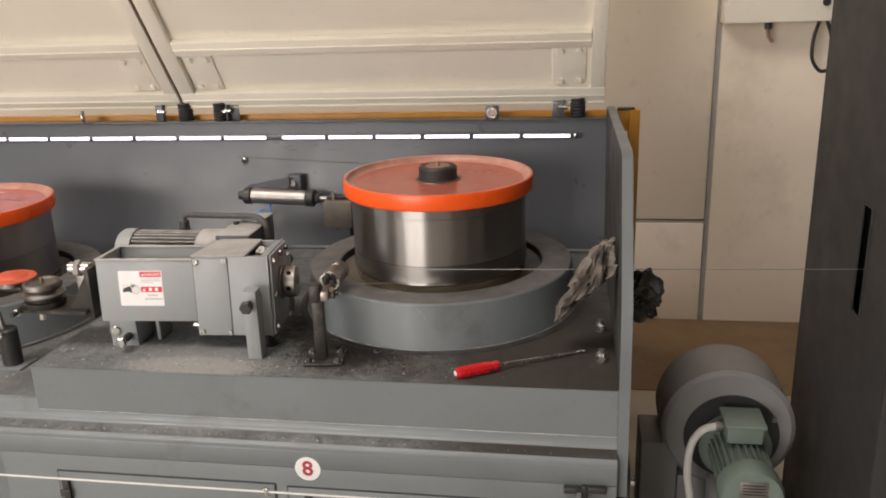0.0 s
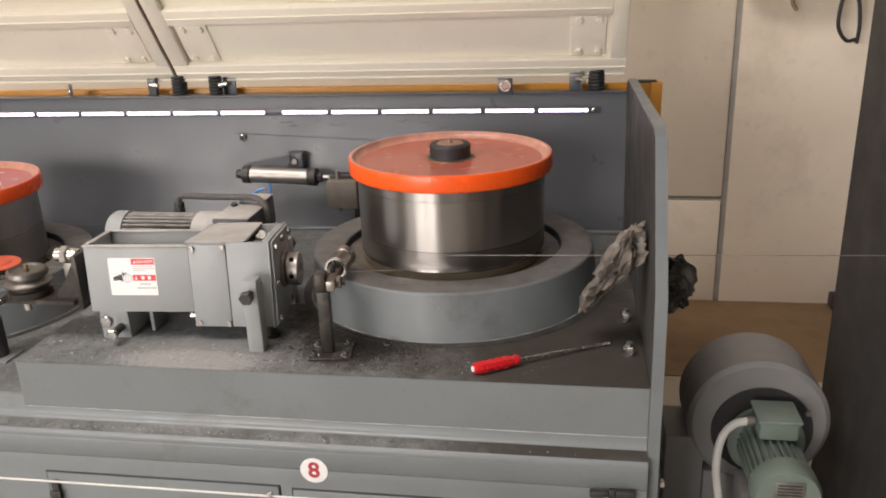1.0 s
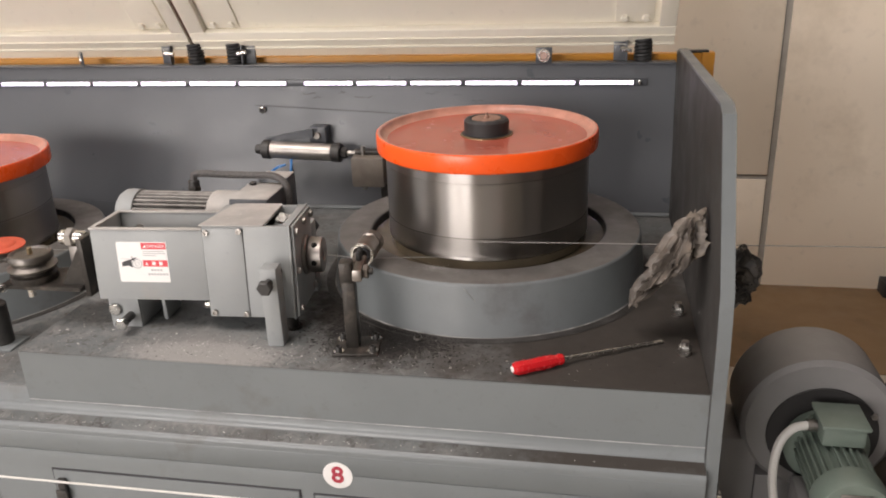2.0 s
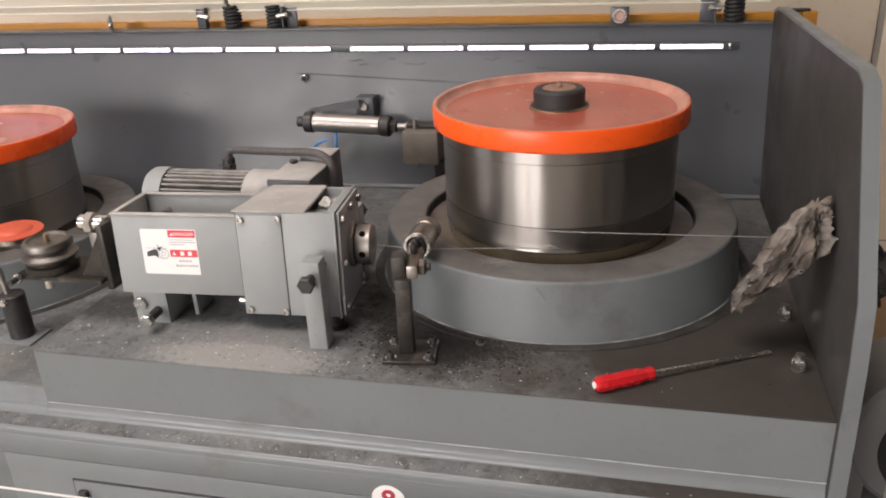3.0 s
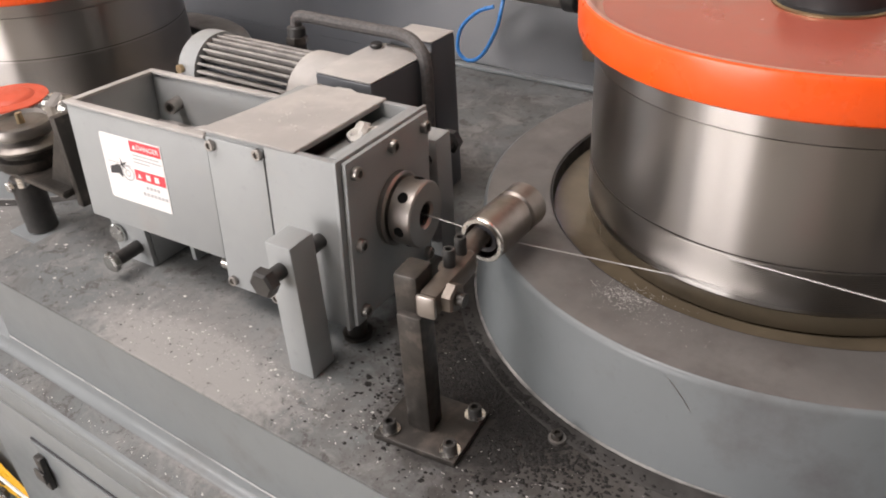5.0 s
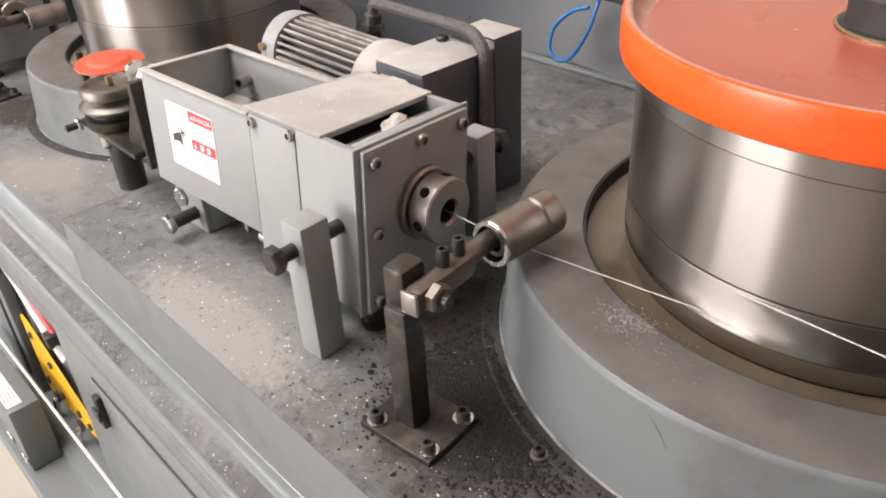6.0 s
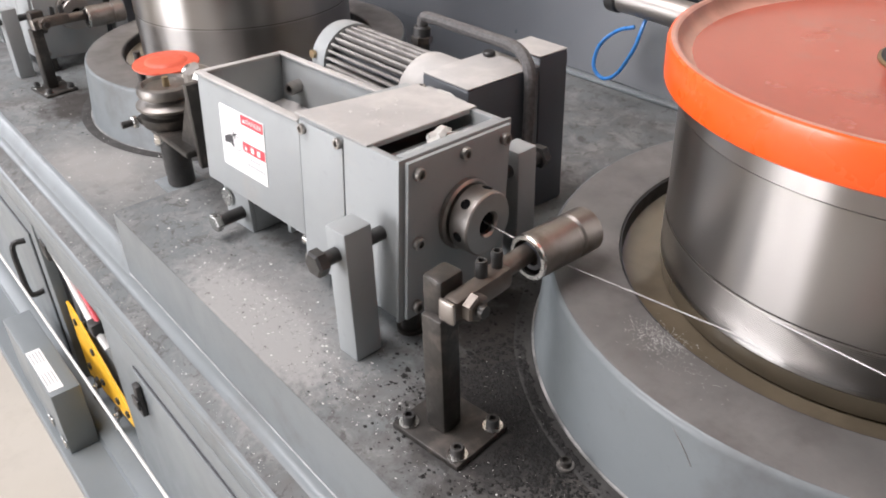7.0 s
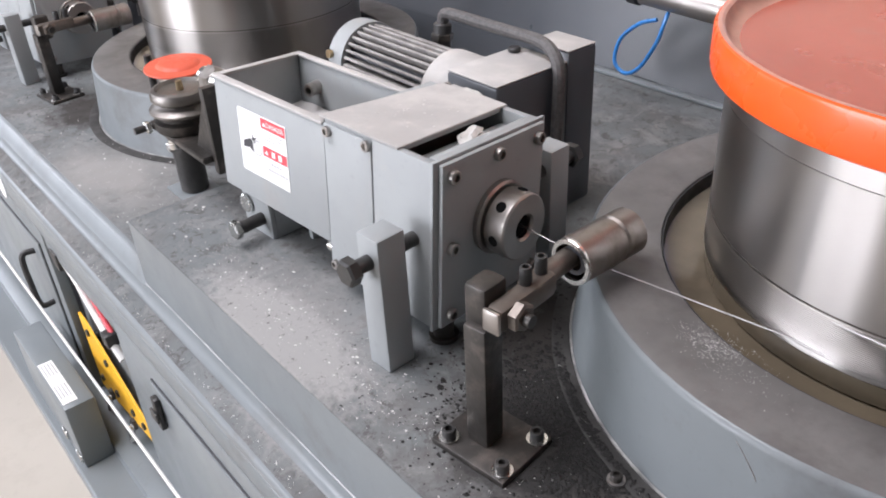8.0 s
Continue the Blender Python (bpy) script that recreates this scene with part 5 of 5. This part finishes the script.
for k in range(26):
    a = 2 * math.pi * k / 26
    b = box((-0.003, -0.239, 0.074), (0.003, -0.032, 0.088), 0.001, segs=1)
    part("motor_fin", moved(b, Matrix.Translation((0.02, 0, mz)) @ Matrix.Rotation(a, 4, "Y")), GREEN, fan)
part("motor_fan_cover", lathe([(0.088, 0.0), (0.093, 0.004), (0.094, 0.06), (0.086, 0.075), (0.0, 0.077)], 40, (0.02, -0.2405, mz), (0, -1, 0)), GREEN, fan)
pl = part("rating_plate", box((-0.02, -0.3195, mz + 0.008), (0.06, -0.3176, mz + 0.058), 0.001), DULL_STEEL, fan)
for k in range(4):
    part("print_bar", box((-0.012, -0.3203, mz + 0.016 + k * 0.010), (0.052, -0.3197, mz + 0.020 + k * 0.010)), INK, pl)
part("terminal_box", moved(box((-0.055, -0.16, 0.0), (0.055, -0.05, 0.055), 0.008), pose(0.02, 0, mz + 0.0885)), GREEN, fan)
part("terminal_lid", moved(box((-0.062, -0.168, 0.0552), (0.062, -0.042, 0.068), 0.005), pose(0.02, 0, mz + 0.0885)), GREEN, fan)
part("conduit_nut", rod((-0.036, -0.10, mz + 0.115), (-0.060, -0.10, mz + 0.115), 0.016, segs=10), DULL_STEEL, fan)
part("conduit", tube([(-0.058, -0.10, mz + 0.115), (-0.10, -0.11, mz + 0.105), (-0.135, -0.13, mz + 0.06), (-0.145, -0.15, mz - 0.03), (-0.13, -0.16, mz - 0.15), (-0.12, -0.15, 0.013)], 0.012), WHITE_HOSE, fan, "white flexible conduit")
for bx, bz in ((0.14, 0.06),):
    part("flange_bolt", hexhead((bx, -0.001, cz + bz * 0.85), (0, -1, 0), 0.010, 0.012), DULL_STEEL, fan)
part("motor_foot", box((-0.07, -0.22, 0.0), (0.11, -0.05, mz - 0.087), 0.004), FAN_GREY, fan)
# bolted flange plate on the bed's end
flange = thing("end_flange", pose(0.184, 2.12, FLOOR), "black bolted end flange beside the bed", "flange")
part("plate", box((0.0, -0.04, 0.0), (0.012, 0.30, 0.60), 0.003), BLACK, flange)
for bz in (0.30, 0.42, 0.54):
    part("bolt", hexhead((0.0125, 0.0, bz), (1, 0, 0), 0.013, 0.014), BRIGHT, flange)

# ---- tall cabinet with the wire slot ----
cab = thing("tall_cabinet", pose(0.82, 2.12, FLOOR), "tall dark grey take-up cabinet with a narrow wire slot", "cabinet")
H = 2.4
sl0, sl1, sz0, sz1 = 0.222, 0.292, 0.71 + FZ, 1.02 + FZ
for lo, hi in (((0, 0, 0), (0.002, sl0, H)), ((0, sl1, 0), (0.002, 0.77, H)), ((0, sl0 + 0.0002, 0), (0.002, sl1 - 0.0002, sz0)), ((0, sl0 + 0.0002, sz1), (0.002, sl1 - 0.0002, H))):
    part("slotted_side", box(lo, hi), CABINET, cab)
# added black box stands for the shade inside the slot
part("slot_shroud", box((0.30, sl0 - 0.04, sz0 - 0.04), (0.4, sl1 + 0.04, sz1 + 0.04)), HOLE_SHADE, cab, "black box added for the dark inside the wire slot")
part("front", box((0.0, -0.012, 0.0), (0.9, -0.0005, H), 0.004), CABINET, cab)
part("back", box((0.0, 0.7705, 0.0), (0.9, 0.782, H), 0.004), CABINET, cab)
part("far_side", box((0.88, 0, 0), (0.9, 0.77, H)), CABINET, cab)
part("top", box((0.0, -0.012, H + 0.0005), (0.9, 0.782, H + 0.012), 0.003), CABINET, cab)
fr = bmesh.new()
for lo, hi in (((-0.004, sl0 - 0.006, sz0 - 0.006), (-0.0003, sl0, sz1 + 0.006)), ((-0.004, sl1, sz0 - 0.006), (-0.0003, sl1 + 0.006, sz1 + 0.006)), ((-0.004, sl0, sz1), (-0.0003, sl1, sz1 + 0.006)), ((-0.004, sl0, sz0 - 0.006), (-0.0003, sl1, sz0))):
    box(lo, hi, 0, fr)
part("slot_frame", fr, BLACK, cab)

# ---- electric box on the wall ----
eb = thing("wall_box", pose(1.04, WY - 0.001, 1.41), "cream electrical box on the wall with cables", "electrical box")
part("body", box((-0.275, -0.16, 0.0), (0.29, 0.0, 0.5), 0.006), CREAM, eb)
part("hinge", box((-0.282, -0.15, 0.03), (-0.2755, -0.13, 0.10), 0.002), CREAM, eb)
part("gland", rod((-0.055, -0.09, 0.0), (-0.055, -0.09, -0.035), 0.018), BLACK, eb)
part("stub", tube([(-0.055, -0.09, -0.034), (-0.05, -0.09, -0.07), (-0.03, -0.095, -0.10)], 0.009), COPPERY, eb)
part("cable", tube([(0.19, -0.08, 0.0), (0.165, -0.10, -0.08), (0.165, -0.10, -0.18), (0.21, -0.09, -0.245), (0.26, -0.08, -0.24)], 0.009), RUBBER, eb)
part("cable", tube([(0.225, -0.08, 0.0), (0.25, -0.09, -0.08), (0.262, -0.09, -0.18), (0.262, -0.08, -0.26)], 0.009), RUBBER, eb)
part("latch", rod((0.19, -0.1605, 0.09), (0.19, -0.18, 0.09), 0.018, bevel=0.004), BLACK, eb)
kick = thing("wall_skirting_block", pose(1.40, WY - 0.06, FLOOR), "dark block at the foot of the wall", "block")
part("block", box((-0.05, -0.05, 0.0), (0.10, 0.055, 0.08), 0.005), CABINET, kick)

# ---- flakes and crumbs on the deck ----
def litter(name, spots, material, label, seed, spot_z={}):
    rnd = random.Random(seed)
    verts, faces = [], []
    for cx, cy, sx, sy, count, s0, s1 in spots:
        made = 0
        high = spot_z.get((cx, cy))
        while made < count:
            x, y = rnd.gauss(cx, sx), rnd.gauss(cy, sy)
            made += 1
            z = DZ if x > STEP else LOW
            if 0.4695 < math.hypot(x + 0.417, y - 2.72) < 0.487 or 0.4695 < math.hypot(x + 2.217, y - 2.72) < 0.487:
                z += 0.003
            if high:
                z = high
            elif not (2.075 < y < 3.2 and -3.2 < x < 0.14) or abs(x - STEP) < 0.01:
                continue
            if not high and math.hypot(x + 0.417, y - 2.72) < 0.475 or not high and math.hypot(x + 2.217, y - 2.72) < 0.475:
                continue
            if not high and -1.40 < x < -0.86 and 2.21 < y < 2.46 or -0.73 < x < -0.615 and 2.125 < y < 2.23:
                continue
            s, a = s0 + (s1 - s0) * rnd.random() ** 3, rnd.random() * 6.28
            n = len(verts)
            for k in range(5):
                b = a + 1.2566 * k
                rr = s * (0.35 + 1.0 * rnd.random())
                verts.append((x + rr * math.cos(b), y + rr * 0.8 * math.sin(b), z + 0.0004))
            verts.append((x, y, z + 0.0005 + min(s * 0.38, 0.0014)))
            faces += [(n + k, n + (k + 1) % 5, n + 5) for k in range(5)]
    me = bpy.data.meshes.new(name)
    me.from_pydata(verts, [], faces)
    me.materials.append(material)
    return tagged(new(name, me), label, "litter", kind="stuff")


litter("soap_flakes", ((-1.02, 2.14, 0.22, 0.04, 500, 0.0003, 0.0012), (-0.75, 2.13, 0.25, 0.04, 250, 0.0004, 0.0014), (-1.9, 2.2, 0.3, 0.08, 300, 0.0005, 0.0016), (-1.05, 2.13, 0.18, 0.035, 170, 0.0006, 0.0035), (-0.95, 2.12, 0.3, 0.03, 80, 0.0007, 0.003), (-0.60, 2.26, 0.10, 0.08, 420, 0.0003, 0.0017), (-1.9, 2.2, 0.35, 0.08, 160, 0.0008, 0.005), (-0.3, 2.12, 0.25, 0.03, 25, 0.0008, 0.003), (-0.515, 2.37, 0.022, 0.012, 900, 0.0002, 0.0011), (-0.47, 2.345, 0.035, 0.012, 160, 0.0002, 0.0009), (-1.0, 2.32, 0.03, 0.04, 45, 0.0006, 0.003), (-1.2, 2.024, 0.5, 0.006, 260, 0.0006, 0.0028)), DUST, "pale soap flakes scattered over the deck", 4, {(-0.515, 2.37): 0.7432, (-0.47, 2.345): 0.7432, (-1.0, 2.32): 0.8900, (-1.2, 2.024): 0.4272})
litter("black_crumbs", ((-0.70, 2.33, 0.05, 0.06, 600, 0.0015, 0.008), (-0.665, 2.285, 0.045, 0.05, 4200, 0.0008, 0.0045), (-0.60, 2.235, 0.06, 0.03, 1800, 0.0007, 0.004), (-0.585, 2.25, 0.045, 0.03, 420, 0.0015, 0.007), (-0.66, 2.24, 0.06, 0.05, 450, 0.001, 0.0065), (-0.60, 2.27, 0.09, 0.08, 4600, 0.0006, 0.0046), (-0.54, 2.22, 0.05, 0.035, 900, 0.0006, 0.0045), (-0.72, 2.40, 0.07, 0.10, 1500, 0.0006, 0.005), (-0.55, 2.17, 0.16, 0.04, 260, 0.0008, 0.0035), (-1.0, 2.14, 0.2, 0.04, 90, 0.0008, 0.003), (-2.5, 2.3, 0.15, 0.09, 260, 0.001, 0.005), (-0.2, 2.16, 0.2, 0.05, 80, 0.001, 0.004)), CRUMB, "black drawing-soap crumbs and swarf on the deck", 9)


def motions():
    for ob, at in SPIN:
        walk(ob, [(0.1 * k, pose(*at, 0, 0, 70.0 * k)) for k in range(81)])
    for ob, at in ROLL:
        walk(ob, [(0.1 * k, pose(*at, 0, -80.0 * k, 0)) for k in range(81)])
    for ob, at in PUL:
        walk(ob, [(0.1 * k, pose(*at, 0, 0, 60.0 * k)) for k in range(81)])


motions()
